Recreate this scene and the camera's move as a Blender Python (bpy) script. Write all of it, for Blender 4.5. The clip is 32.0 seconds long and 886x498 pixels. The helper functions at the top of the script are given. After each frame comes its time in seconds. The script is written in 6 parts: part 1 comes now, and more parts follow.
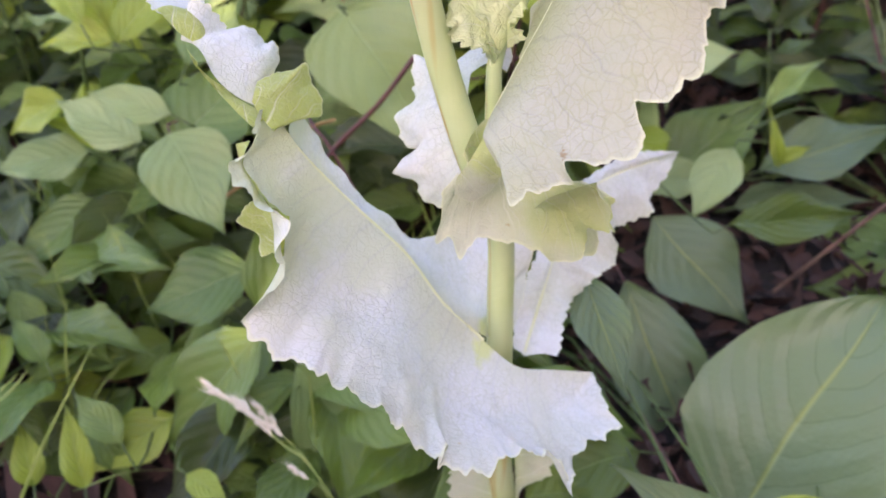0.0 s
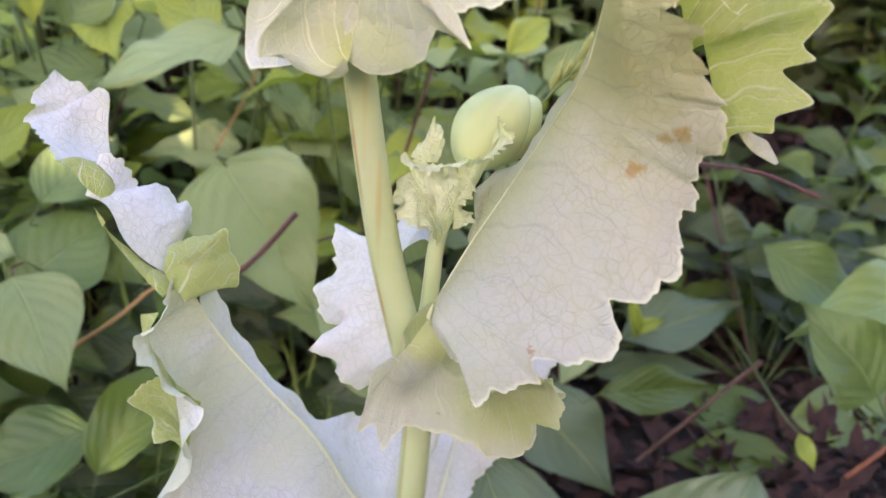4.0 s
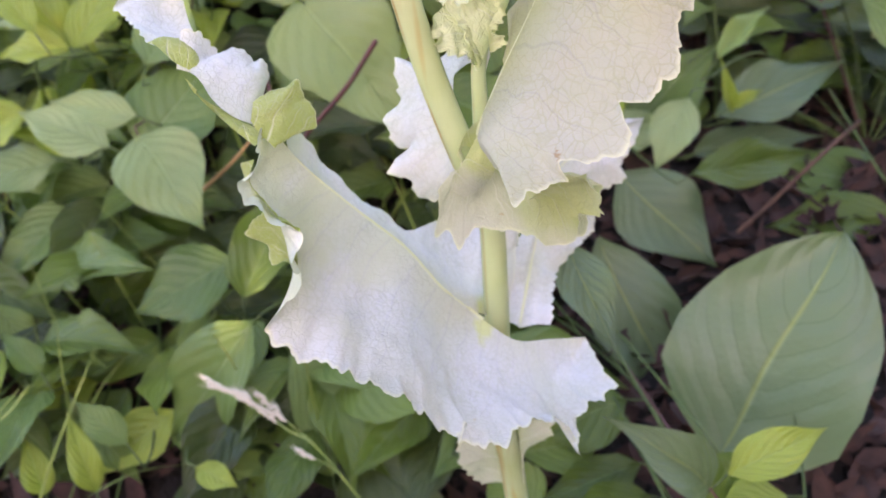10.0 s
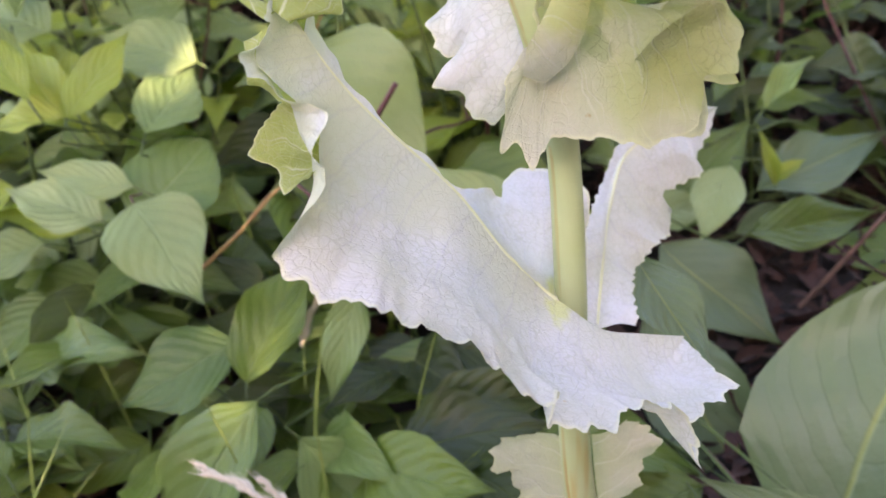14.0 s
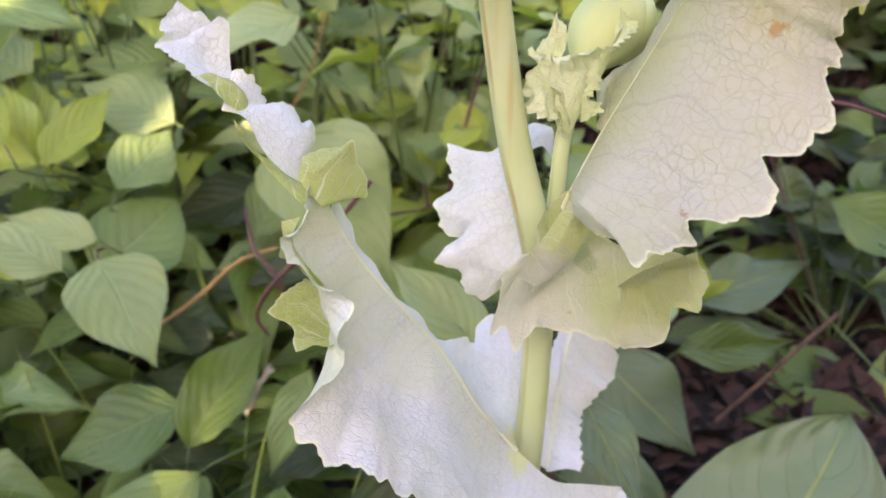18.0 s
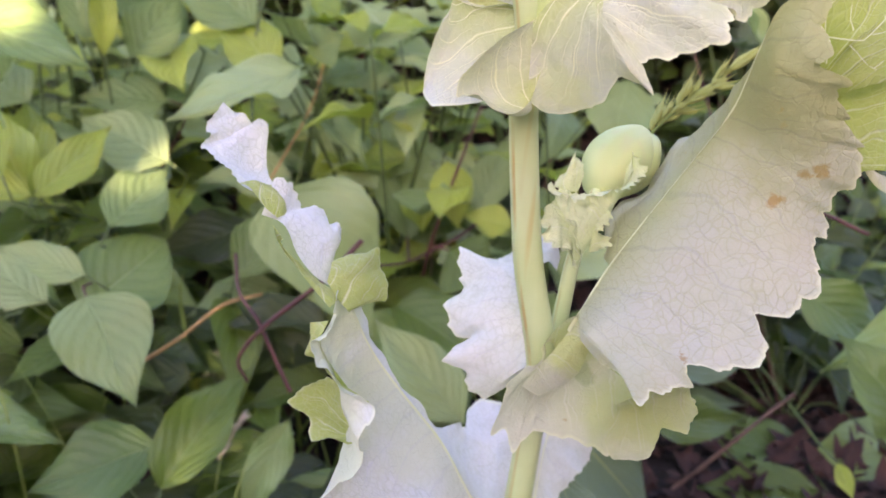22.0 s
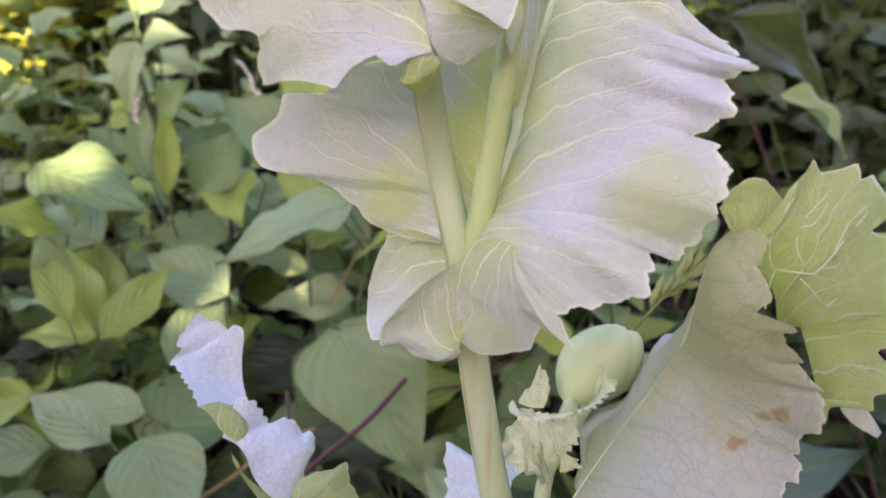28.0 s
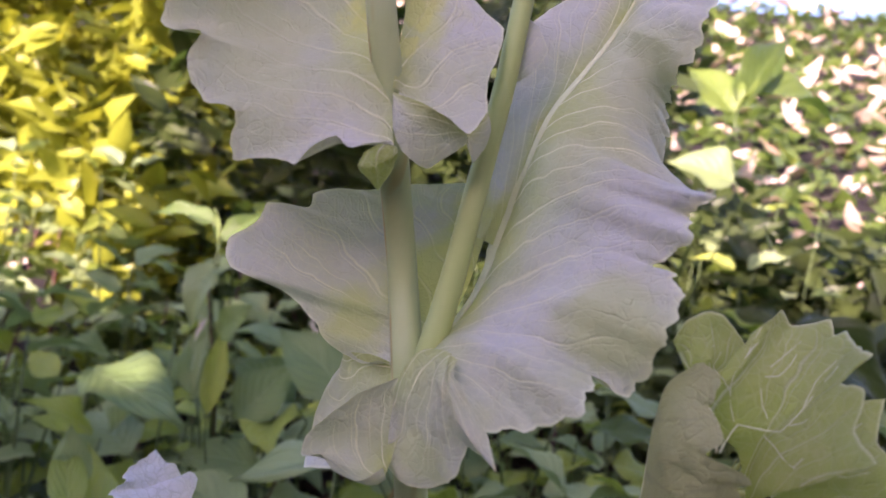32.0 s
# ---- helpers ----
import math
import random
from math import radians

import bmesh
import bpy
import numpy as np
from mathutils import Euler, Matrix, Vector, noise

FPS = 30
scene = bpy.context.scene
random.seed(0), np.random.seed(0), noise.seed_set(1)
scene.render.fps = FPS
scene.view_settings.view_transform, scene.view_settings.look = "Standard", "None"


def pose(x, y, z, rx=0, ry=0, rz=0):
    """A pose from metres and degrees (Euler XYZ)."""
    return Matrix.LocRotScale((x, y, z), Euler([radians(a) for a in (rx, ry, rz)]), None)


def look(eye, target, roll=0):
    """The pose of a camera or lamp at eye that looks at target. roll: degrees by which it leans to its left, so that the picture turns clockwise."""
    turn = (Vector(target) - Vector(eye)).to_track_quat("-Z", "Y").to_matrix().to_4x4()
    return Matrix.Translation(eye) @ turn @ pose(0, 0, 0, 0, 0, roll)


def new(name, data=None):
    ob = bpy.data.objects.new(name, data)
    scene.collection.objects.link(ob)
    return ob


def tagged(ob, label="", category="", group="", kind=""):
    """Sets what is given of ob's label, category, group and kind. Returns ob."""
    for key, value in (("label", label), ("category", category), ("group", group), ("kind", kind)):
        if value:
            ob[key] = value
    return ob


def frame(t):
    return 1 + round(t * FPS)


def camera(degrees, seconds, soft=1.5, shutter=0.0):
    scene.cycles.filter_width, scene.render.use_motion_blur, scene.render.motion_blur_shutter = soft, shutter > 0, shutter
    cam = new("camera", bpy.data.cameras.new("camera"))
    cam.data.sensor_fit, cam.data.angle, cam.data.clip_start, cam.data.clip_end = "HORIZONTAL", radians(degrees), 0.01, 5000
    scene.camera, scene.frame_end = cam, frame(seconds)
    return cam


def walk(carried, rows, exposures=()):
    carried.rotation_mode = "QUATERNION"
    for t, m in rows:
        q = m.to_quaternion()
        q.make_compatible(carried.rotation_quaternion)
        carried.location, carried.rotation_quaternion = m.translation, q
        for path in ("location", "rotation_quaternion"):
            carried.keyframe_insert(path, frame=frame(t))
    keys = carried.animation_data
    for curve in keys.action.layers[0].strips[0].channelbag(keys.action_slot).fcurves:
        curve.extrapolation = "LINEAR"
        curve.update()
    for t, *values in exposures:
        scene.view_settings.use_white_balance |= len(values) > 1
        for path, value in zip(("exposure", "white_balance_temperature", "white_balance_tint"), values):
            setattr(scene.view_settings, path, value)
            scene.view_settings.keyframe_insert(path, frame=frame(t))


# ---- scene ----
cam = camera(55.4, 32.0, 1.7)
cam.data.dof.use_dof = True
cam.data.dof.focus_distance = 0.29
cam.data.dof.aperture_fstop = cam.data.lens / 2.2
PATH = [
    (0, (0.0719, -0.0014, 0.8235), (-0.2422, 1.6582, -0.2475), -3.68),
    (0.5, (0.0615, -0.0018, 0.8192), (-0.1658, 1.6668, -0.2597), -1.93),
    (1, (0.0578, 0.0029, 0.8159), (-0.1222, 1.6967, -0.2323), -1.07),
    (1.5, (0.0551, 0.0067, 0.8074), (-0.0691, 1.7169, -0.2222), 0.03),
    (2, (0.0487, 0.0112, 0.7944), (-0.0362, 1.7531, -0.1849), 1.48),
    (2.5, (0.0389, 0.0128, 0.7937), (0.013, 1.805, -0.0937), 3.61),
    (3, (0.0426, 0.0176, 0.8038), (0.0511, 1.8354, -0.0302), 3.86),
    (3.5, (0.0376, 0.0188, 0.8169), (0.0677, 1.8564, 0.0281), 4.32),
    (5.5, (0.0212, 0.0383, 0.8287), (0.2396, 1.8994, 0.1297), 4.74),
    (6, (0.0104, 0.0345, 0.8305), (0.3436, 1.8901, 0.1628), 6.51),
    (6.5, (0.0087, 0.0329, 0.8353), (0.3889, 1.8836, 0.1792), 7.37),
    (7, (0.0061, 0.0335, 0.8388), (0.3861, 1.8816, 0.1753), 7.34),
    (7.5, (0.0105, 0.0295, 0.8443), (0.3745, 1.8867, 0.1976), 7.33),
    (8, (0.004, 0.0242, 0.8426), (0.3396, 1.8746, 0.1619), 7.44),
    (8.5, (0.0063, 0.0031, 0.8416), (0.1948, 1.801, -0.0141), 5.64),
    (9, (0.0219, -0.0111, 0.8421), (0.0362, 1.6971, -0.198), 1.44),
    (9.5, (0.0467, -0.0078, 0.851), (-0.0827, 1.6313, -0.2877), -3.99),
    (10, (0.0586, -0.0143, 0.8494), (-0.1648, 1.6013, -0.3081), -7.59),
    (10.5, (0.0808, 0.0012, 0.8268), (-0.291, 1.6041, -0.31), -14.81),
    (11, (0.0838, 0.0101, 0.7888), (-0.3366, 1.6275, -0.31), -17.91),
    (11.5, (0.0864, 0.0213, 0.7585), (-0.3287, 1.6773, -0.2833), -18.26),
    (12, (0.0879, 0.0239, 0.7485), (-0.3454, 1.6861, -0.276), -18.87),
    (12.5, (0.0834, 0.0285, 0.748), (-0.3391, 1.7116, -0.2463), -18.34),
    (13, (0.0589, 0.0282, 0.7358), (-0.2637, 1.7629, -0.2059), -14.42),
    (13.5, (0.0417, 0.0233, 0.7301), (-0.2211, 1.7976, -0.1545), -11.41),
    (14, (0.021, 0.0212, 0.7281), (-0.1871, 1.8311, -0.097), -8.51),
    (14.5, (0.013, 0.0178, 0.7312), (-0.1628, 1.8509, -0.0492), -6.81),
    (16.5, (0.0007, 0.0053, 0.7651), (-0.0743, 1.8627, 0.0273), -2.22),
    (17, (-0.0027, 0.0056, 0.7736), (-0.0518, 1.8519, 0.0064), -1.07),
    (17.5, (-0.0013, 0.0036, 0.7854), (-0.0336, 1.8559, 0.0319), 0.30),
    (18, (0.0018, 0.0033, 0.7887), (-0.0358, 1.858, 0.0411), 0.30),
    (18.5, (0.0028, -0.0002, 0.7932), (-0.0259, 1.8625, 0.0655), 0.58),
    (19, (0.0, 0.0001, 0.798), (-0.0, 1.8677, 0.0824), 1.84),
    (19.5, (-0.0023, 0.0042, 0.79), (0.0026, 1.8548, 0.0316), 2.48),
    (20, (-0.0078, 0.001, 0.7941), (0.0068, 1.8486, 0.0285), 2.96),
    (20.5, (-0.0107, -0.0019, 0.7993), (0.0335, 1.8511, 0.0481), 3.70),
    (21, (-0.0099, -0.003, 0.8091), (0.045, 1.856, 0.0736), 4.48),
    (21.5, (-0.0123, -0.008, 0.8191), (0.0482, 1.8626, 0.1141), 5.07),
    (22, (-0.0209, -0.0109, 0.8264), (0.0293, 1.8692, 0.1463), 5.53),
    (22.5, (-0.0201, -0.005, 0.8373), (0.02, 1.8819, 0.1755), 6.03),
    (23, (-0.0202, -0.0036, 0.8488), (0.0021, 1.8981, 0.2296), 5.77),
    (23.5, (-0.022, -0.0035, 0.8584), (-0.0087, 1.9075, 0.2684), 6.09),
    (24, (-0.0194, -0.003, 0.8684), (-0.0417, 1.9133, 0.2961), 5.55),
    (24.5, (-0.0178, -0.0, 0.8713), (-0.0422, 1.9244, 0.3273), 5.74),
    (25, (-0.016, -0.0004, 0.8744), (-0.0296, 1.9378, 0.3812), 5.91),
    (25.5, (-0.0087, 0.0085, 0.8748), (-0.0504, 1.9582, 0.4313), 5.58),
    (27.5, (0.0212, 0.0099, 0.8732), (-0.1521, 1.9591, 0.4602), 0.57),
    (28, (0.0303, 0.0194, 0.8771), (-0.1799, 1.9373, 0.3504), 1.08),
    (28.5, (0.027, 0.0299, 0.8857), (-0.1762, 1.9445, 0.3445), 1.01),
    (29, (0.0232, 0.0371, 0.8813), (-0.1862, 1.9606, 0.3751), 1.74),
    (29.5, (0.0271, 0.032, 0.8859), (-0.2089, 1.968, 0.4432), 1.83),
    (30, (0.0373, 0.0345, 0.8858), (-0.2096, 1.9861, 0.5253), 3.05),
    (30.5, (0.0449, 0.0344, 0.8764), (-0.2369, 2.0054, 0.6874), 4.62),
    (31, (0.0535, 0.0268, 0.8569), (-0.2906, 1.9963, 0.807), 5.67),
    (31.5, (0.0598, 0.0248, 0.8308), (-0.3841, 1.9735, 0.9041), 7.24),
    (32, (0.0711, 0.029, 0.824), (-0.393, 1.967, 0.9933), 8.90),
]
walk(cam, [(t, look(eye, target, roll)) for t, eye, target, roll in PATH], [(0, 3.64, 6800, 38), (3, 3.58, 6700, 38), (6, 3.34, 6500, 40), (8, 3.34, 6500, 40), (10, 3.63, 6800, 38), (14, 3.62, 6950, 38), (19, 3.58, 7000, 38), (21.5, 3.53, 6650, 42), (24, 3.28, 6350, 44), (28, 3.05, 6000, 47), (31, 2.84, 6000, 52), (32, 2.28, 5900, 55)])

# ---- light ----
SUN_EL, SUN_AZ = radians(9.0), radians(-14.0)   # low evening sun behind the camera, a little to its left
world = bpy.data.worlds.new("evening_sky")
scene.world = world
world.use_nodes = True
wn = world.node_tree.nodes
sky = wn.new("ShaderNodeTexSky")
sky.sky_type, sky.sun_disc = "NISHITA", False
sky.sun_elevation, sky.sun_rotation = SUN_EL, radians(180.0) - SUN_AZ
world.node_tree.links.new(sky.outputs[0], wn["Background"].inputs[0])
wn["Background"].inputs[1].default_value = 0.15
sun = new("sun", bpy.data.lights.new("sun", "SUN"))
sun.data.energy, sun.data.angle, sun.data.color = 4.3, radians(0.6), (1.0, 0.86, 0.64)
sun.matrix_world = look((0, 0, 0), (-math.sin(SUN_AZ) * math.cos(SUN_EL), math.cos(SUN_AZ) * math.cos(SUN_EL), -math.sin(SUN_EL)))

# ---- materials ----
GROUND = 0.15


class Mat:
    """A node material under construction."""

    def __init__(self, name):
        self.m = bpy.data.materials.new(name)
        self.m.use_nodes = True
        self.t = self.m.node_tree
        self.bsdf = self.t.nodes["Principled BSDF"]
        self.out = self.t.nodes["Material Output"]

    def n(self, kind, **values):
        node = self.t.nodes.new("ShaderNode" + kind)
        for k, v in values.items():
            self.put(v, node.inputs[k])
        return node

    def put(self, v, socket):
        if isinstance(v, bpy.types.NodeSocket):
            self.t.links.new(v, socket)
        elif isinstance(v, bpy.types.Node):
            self.t.links.new(v.outputs[0], socket)
        else:
            socket.default_value = v

    def math(self, op, a, b=0.0, c=0.0):
        node = self.t.nodes.new("ShaderNodeMath")
        node.operation = op
        for k, v in enumerate((a, b, c)):
            self.put(v, node.inputs[k])
        return node.outputs[0]

    def mix(self, fac, a, b):
        node = self.t.nodes.new("ShaderNodeMix")
        node.data_type = "RGBA"
        self.put(fac, node.inputs[0])
        self.put(a if not isinstance(a, tuple) else (*a, 1.0), node.inputs[6])
        self.put(b if not isinstance(b, tuple) else (*b, 1.0), node.inputs[7])
        return node.outputs[2]

    def ramp(self, fac, lo, hi):
        node = self.n("MapRange")
        self.put(fac, node.inputs[0])
        node.inputs[1].default_value, node.inputs[2].default_value = lo, hi
        return node.outputs[0]

    def coords(self, kind="Object"):
        return self.n("TexCoord").outputs[kind]

    def noise(self, scale, detail=3.0, vec=None, rough=0.55):
        node = self.n("TexNoise", Scale=scale, Detail=detail, Roughness=rough)
        self.put(vec or self.coords(), node.inputs["Vector"])
        return node.outputs[0]

    def bump(self, height, strength=0.3, distance=0.001):
        node = self.n("Bump", Strength=strength, Distance=distance)
        self.put(height, node.inputs["Height"])
        self.put(node.outputs[0], self.bsdf.inputs["Normal"])
        return node.outputs[0]

    def thin(self, colour, fac, normal=None):
        """Lets light through a leaf."""
        tr = self.n("BsdfTranslucent")
        self.put(colour if not isinstance(colour, tuple) else (*colour, 1.0), tr.inputs[0])
        if normal is not None:
            self.put(normal, tr.inputs["Normal"])
        ms = self.n("MixShader")
        self.put(fac, ms.inputs[0])
        self.put(self.bsdf.outputs[0], ms.inputs[1])
        self.put(tr.outputs[0], ms.inputs[2])
        self.put(ms.outputs[0], self.out.inputs[0])


def poppy_material(name, face, base, shine, vein, veins, nets, sheen, patches=(), green_to=0.3, greened=0.55, through_it=0.24, lean=0.9):
    """Waxy poppy leaf: pale bloom over the blade, greener at the rib, ribs by the blade's own coordinates and a fine net."""
    k = Mat(name)
    uv = k.coords("UV")
    sep = k.n("SeparateXYZ", Vector=uv)
    wob = k.noise(35.0, 2.0)
    out = k.math("POWER", k.math("MAXIMUM", sep.outputs[1], 0.0), 0.55)
    u = k.math("ADD", k.math("ADD", sep.outputs[0], k.math("MULTIPLY", out, lean)), k.math("MULTIPLY", wob, 1.3))
    # side veins that leave the rib, lean towards the tip, and fork twice on their way to the margin
    run = k.math("MULTIPLY_ADD", u, 1.0, k.math("MULTIPLY", k.noise(90.0, 2.0), 0.22))

    def veins_at(rate, shift, thick, thin, start):
        gap = k.math("ABSOLUTE", k.math("SUBTRACT", k.math("FRACT", k.math("MULTIPLY_ADD", run, rate, shift)), 0.5))
        wide = k.math("MULTIPLY_ADD", sep.outputs[1], thin - thick, thick)
        mark = k.math("SUBTRACT", 1.0, k.ramp(k.math("DIVIDE", gap, wide), 0.3, 1.0))
        return k.math("MULTIPLY", mark, k.ramp(sep.outputs[1], start - 0.12, start + 0.08)) if start else mark

    line = k.math("MAXIMUM", veins_at(1.0, 0.0, 0.075, 0.016, 0.0), k.math("MULTIPLY", veins_at(2.0, 0.27, 0.05, 0.024, 0.32), 0.8))
    line = k.math("MAXIMUM", line, k.math("MULTIPLY", veins_at(4.0, 0.61, 0.045, 0.026, 0.62), 0.5))
    line = k.math("MULTIPLY", line, k.math("SUBTRACT", 1.0, k.ramp(sep.outputs[1], 0.75, 1.0)))
    vor = k.n("TexVoronoi", Scale=270.0)
    vor.feature = "DISTANCE_TO_EDGE"
    wv = k.n("TexNoise", Scale=60.0, Detail=2.0)
    k.put(k.coords(), wv.inputs["Vector"])
    shifted = k.n("VectorMath")
    shifted.operation = "MULTIPLY_ADD"
    k.put(wv.outputs["Color"], shifted.inputs[0])
    shifted.inputs[1].default_value = (0.012, 0.012, 0.012)
    k.put(k.coords(), shifted.inputs[2])
    k.put(shifted.outputs[0], vor.inputs["Vector"])
    net = k.math("SUBTRACT", 1.0, k.ramp(vor.outputs[0], 0.0, 0.10))
    small = k.n("TexVoronoi", Scale=520.0)
    small.feature = "DISTANCE_TO_EDGE"
    k.put(shifted.outputs[0], small.inputs["Vector"])
    net = k.math("MULTIPLY_ADD", k.math("SUBTRACT", 1.0, k.ramp(small.outputs[0], 0.0, 0.14)), 0.35, net)
    net = k.math("MINIMUM", k.math("MULTIPLY", net, k.ramp(k.noise(40.0, 2.0), 0.15, 0.6)), 1.0)
    bloom = k.ramp(k.noise(24.0, 4.0), 0.40, 0.72)
    fine = k.noise(420.0, 3.0)
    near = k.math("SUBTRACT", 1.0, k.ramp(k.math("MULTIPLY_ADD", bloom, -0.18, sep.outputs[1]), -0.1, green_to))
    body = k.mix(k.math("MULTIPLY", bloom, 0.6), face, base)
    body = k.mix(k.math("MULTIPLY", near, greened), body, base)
    body = k.mix(k.math("MULTIPLY", k.ramp(fine, 0.35, 0.75), 0.22), body, (0.42, 0.44, 0.33))
    bare = k.ramp(k.math("MAXIMUM", near, k.math("MULTIPLY", bloom, 0.8)), 0.15, 0.75)
    body = k.mix(k.math("MULTIPLY", net, nets), body, vein)
    body = k.mix(k.math("MULTIPLY", line, k.math("MULTIPLY", veins, k.math("MULTIPLY_ADD", bare, 0.55, 0.45))), body, vein)
    body = k.mix(k.math("MULTIPLY", k.ramp(sep.outputs[1], 0.972, 0.992), 0.7), body, (0.76, 0.77, 0.54))
    speck = k.ramp(k.noise(160.0, 1.0), 0.79, 0.82)
    body = k.mix(k.math("MULTIPLY", speck, 0.5), body, (0.5, 0.36, 0.12))
    for spot, size, tone in patches:
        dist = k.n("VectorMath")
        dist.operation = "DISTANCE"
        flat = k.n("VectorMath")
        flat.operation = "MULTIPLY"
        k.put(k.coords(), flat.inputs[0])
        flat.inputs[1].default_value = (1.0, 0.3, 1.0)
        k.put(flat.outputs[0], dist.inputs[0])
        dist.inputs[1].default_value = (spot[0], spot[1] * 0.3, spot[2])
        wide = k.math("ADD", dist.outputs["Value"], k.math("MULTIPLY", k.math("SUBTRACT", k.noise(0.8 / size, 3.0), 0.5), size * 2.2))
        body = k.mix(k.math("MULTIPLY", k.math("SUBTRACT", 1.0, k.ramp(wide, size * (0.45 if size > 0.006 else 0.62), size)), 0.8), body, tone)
    k.put(body, k.bsdf.inputs["Base Color"])
    k.bsdf.inputs["Roughness"].default_value = 0.55
    k.bsdf.inputs["Specular IOR Level"].default_value = 0.35
    k.bsdf.inputs["Sheen Weight"].default_value = sheen
    high = k.math("MULTIPLY_ADD", net, -0.22, k.math("MULTIPLY_ADD", line, 0.3 * veins, k.math("MULTIPLY_ADD", fine, 0.25, k.math("MULTIPLY", k.noise(75.0, 4.0), 1.1))))
    nb = k.bump(high, 0.6, 0.0015)
    k.thin(k.mix(k.math("MULTIPLY", line, 0.6), shine, vein), through_it, nb)
    return k.m


# Thin-bloom tints; the first also paints the shade in the blade's hollow.
BARE_AND_HOLLOW_FAN = [((0.0676, 0.2703, 0.8311), 0.02, (0.5, 0.54, 0.28)), ((-0.0155, 0.2879, 0.8190), 0.014, (0.52, 0.57, 0.2)), ((-0.0426, 0.2364, 0.8950), 0.03, (0.56, 0.59, 0.36)), ((-0.0176, 0.2573, 0.9057), 0.014, (0.6, 0.64, 0.28)), ((0.0623, 0.2937, 0.9102), 0.022, (0.51, 0.55, 0.36)), ((0.0100, 0.2880, 0.8330), 0.020, (0.56, 0.61, 0.12)), ((0.0150, 0.2960, 0.8560), 0.014, (0.57, 0.62, 0.14)), ((0.0243, 0.2917, 0.8539), 0.012, (0.58, 0.62, 0.24)), ((-0.0013, 0.2572, 0.9098), 0.012, (0.6, 0.64, 0.28)), ((0.0194, 0.2643, 0.7859), 0.01, (0.55, 0.59, 0.32)), ((-0.02, 0.254, 0.91), 0.007, (0.66, 0.66, 0.2)), ((-0.022, 0.252, 0.915), 0.007, (0.66, 0.66, 0.2)), ((-0.004, 0.256, 0.911), 0.006, (0.66, 0.66, 0.2)), ((-0.002, 0.258, 0.916), 0.007, (0.66, 0.66, 0.2)), ((-0.003, 0.255, 0.9), 0.004, (0.66, 0.66, 0.2))]
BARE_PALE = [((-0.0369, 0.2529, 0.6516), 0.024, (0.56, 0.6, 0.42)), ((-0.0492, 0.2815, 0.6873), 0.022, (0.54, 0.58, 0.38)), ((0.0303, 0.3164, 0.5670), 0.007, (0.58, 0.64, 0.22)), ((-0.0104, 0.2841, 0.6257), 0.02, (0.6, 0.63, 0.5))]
# First two: olive tint holding the upper leaf's shade; the rest are stains.
STAINS_AND_SHADE = [((0.0860, 0.2512, 0.8059), 0.038, (0.35, 0.37, 0.16)), ((0.0900, 0.2485, 0.7830), 0.024, (0.34, 0.34, 0.17)), ((0.0925, 0.2500, 0.7565), 0.0026, (0.33, 0.13, 0.015)), ((0.0950, 0.2490, 0.7580), 0.0024, (0.30, 0.13, 0.015)), ((0.0974, 0.2460, 0.7640), 0.0030, (0.30, 0.26, 0.06)), ((0.1005, 0.2451, 0.7676), 0.0033, (0.30, 0.12, 0.015)), ((0.1028, 0.2451, 0.7690), 0.0033, (0.28, 0.13, 0.02)), ((0.0856, 0.2461, 0.7869), 0.0018, (0.4, 0.3, 0.1)), ((0.0884, 0.2464, 0.7824), 0.0022, (0.4, 0.32, 0.12)), ((0.0869, 0.2471, 0.7784), 0.0018, (0.42, 0.35, 0.15)), ((0.0667, 0.2358, 0.7069), 0.0012, (0.3, 0.12, 0.05)), ((0.0445, 0.2868, 0.6473), 0.0018, (0.35, 0.15, 0.05))]
BARE_COLLAR = STAINS_AND_SHADE[-2:] + [((0.064, 0.275, 0.6577), 0.018, (0.46, 0.52, 0.24)), ((0.076, 0.262, 0.6692), 0.018, (0.45, 0.51, 0.22)), ((0.0502, 0.268, 0.6848), 0.010, (0.44, 0.50, 0.24)), ((0.0471, 0.28, 0.6706), 0.006, (0.30, 0.36, 0.22)), ((0.0407, 0.28, 0.6859), 0.012, (0.46, 0.52, 0.18))]
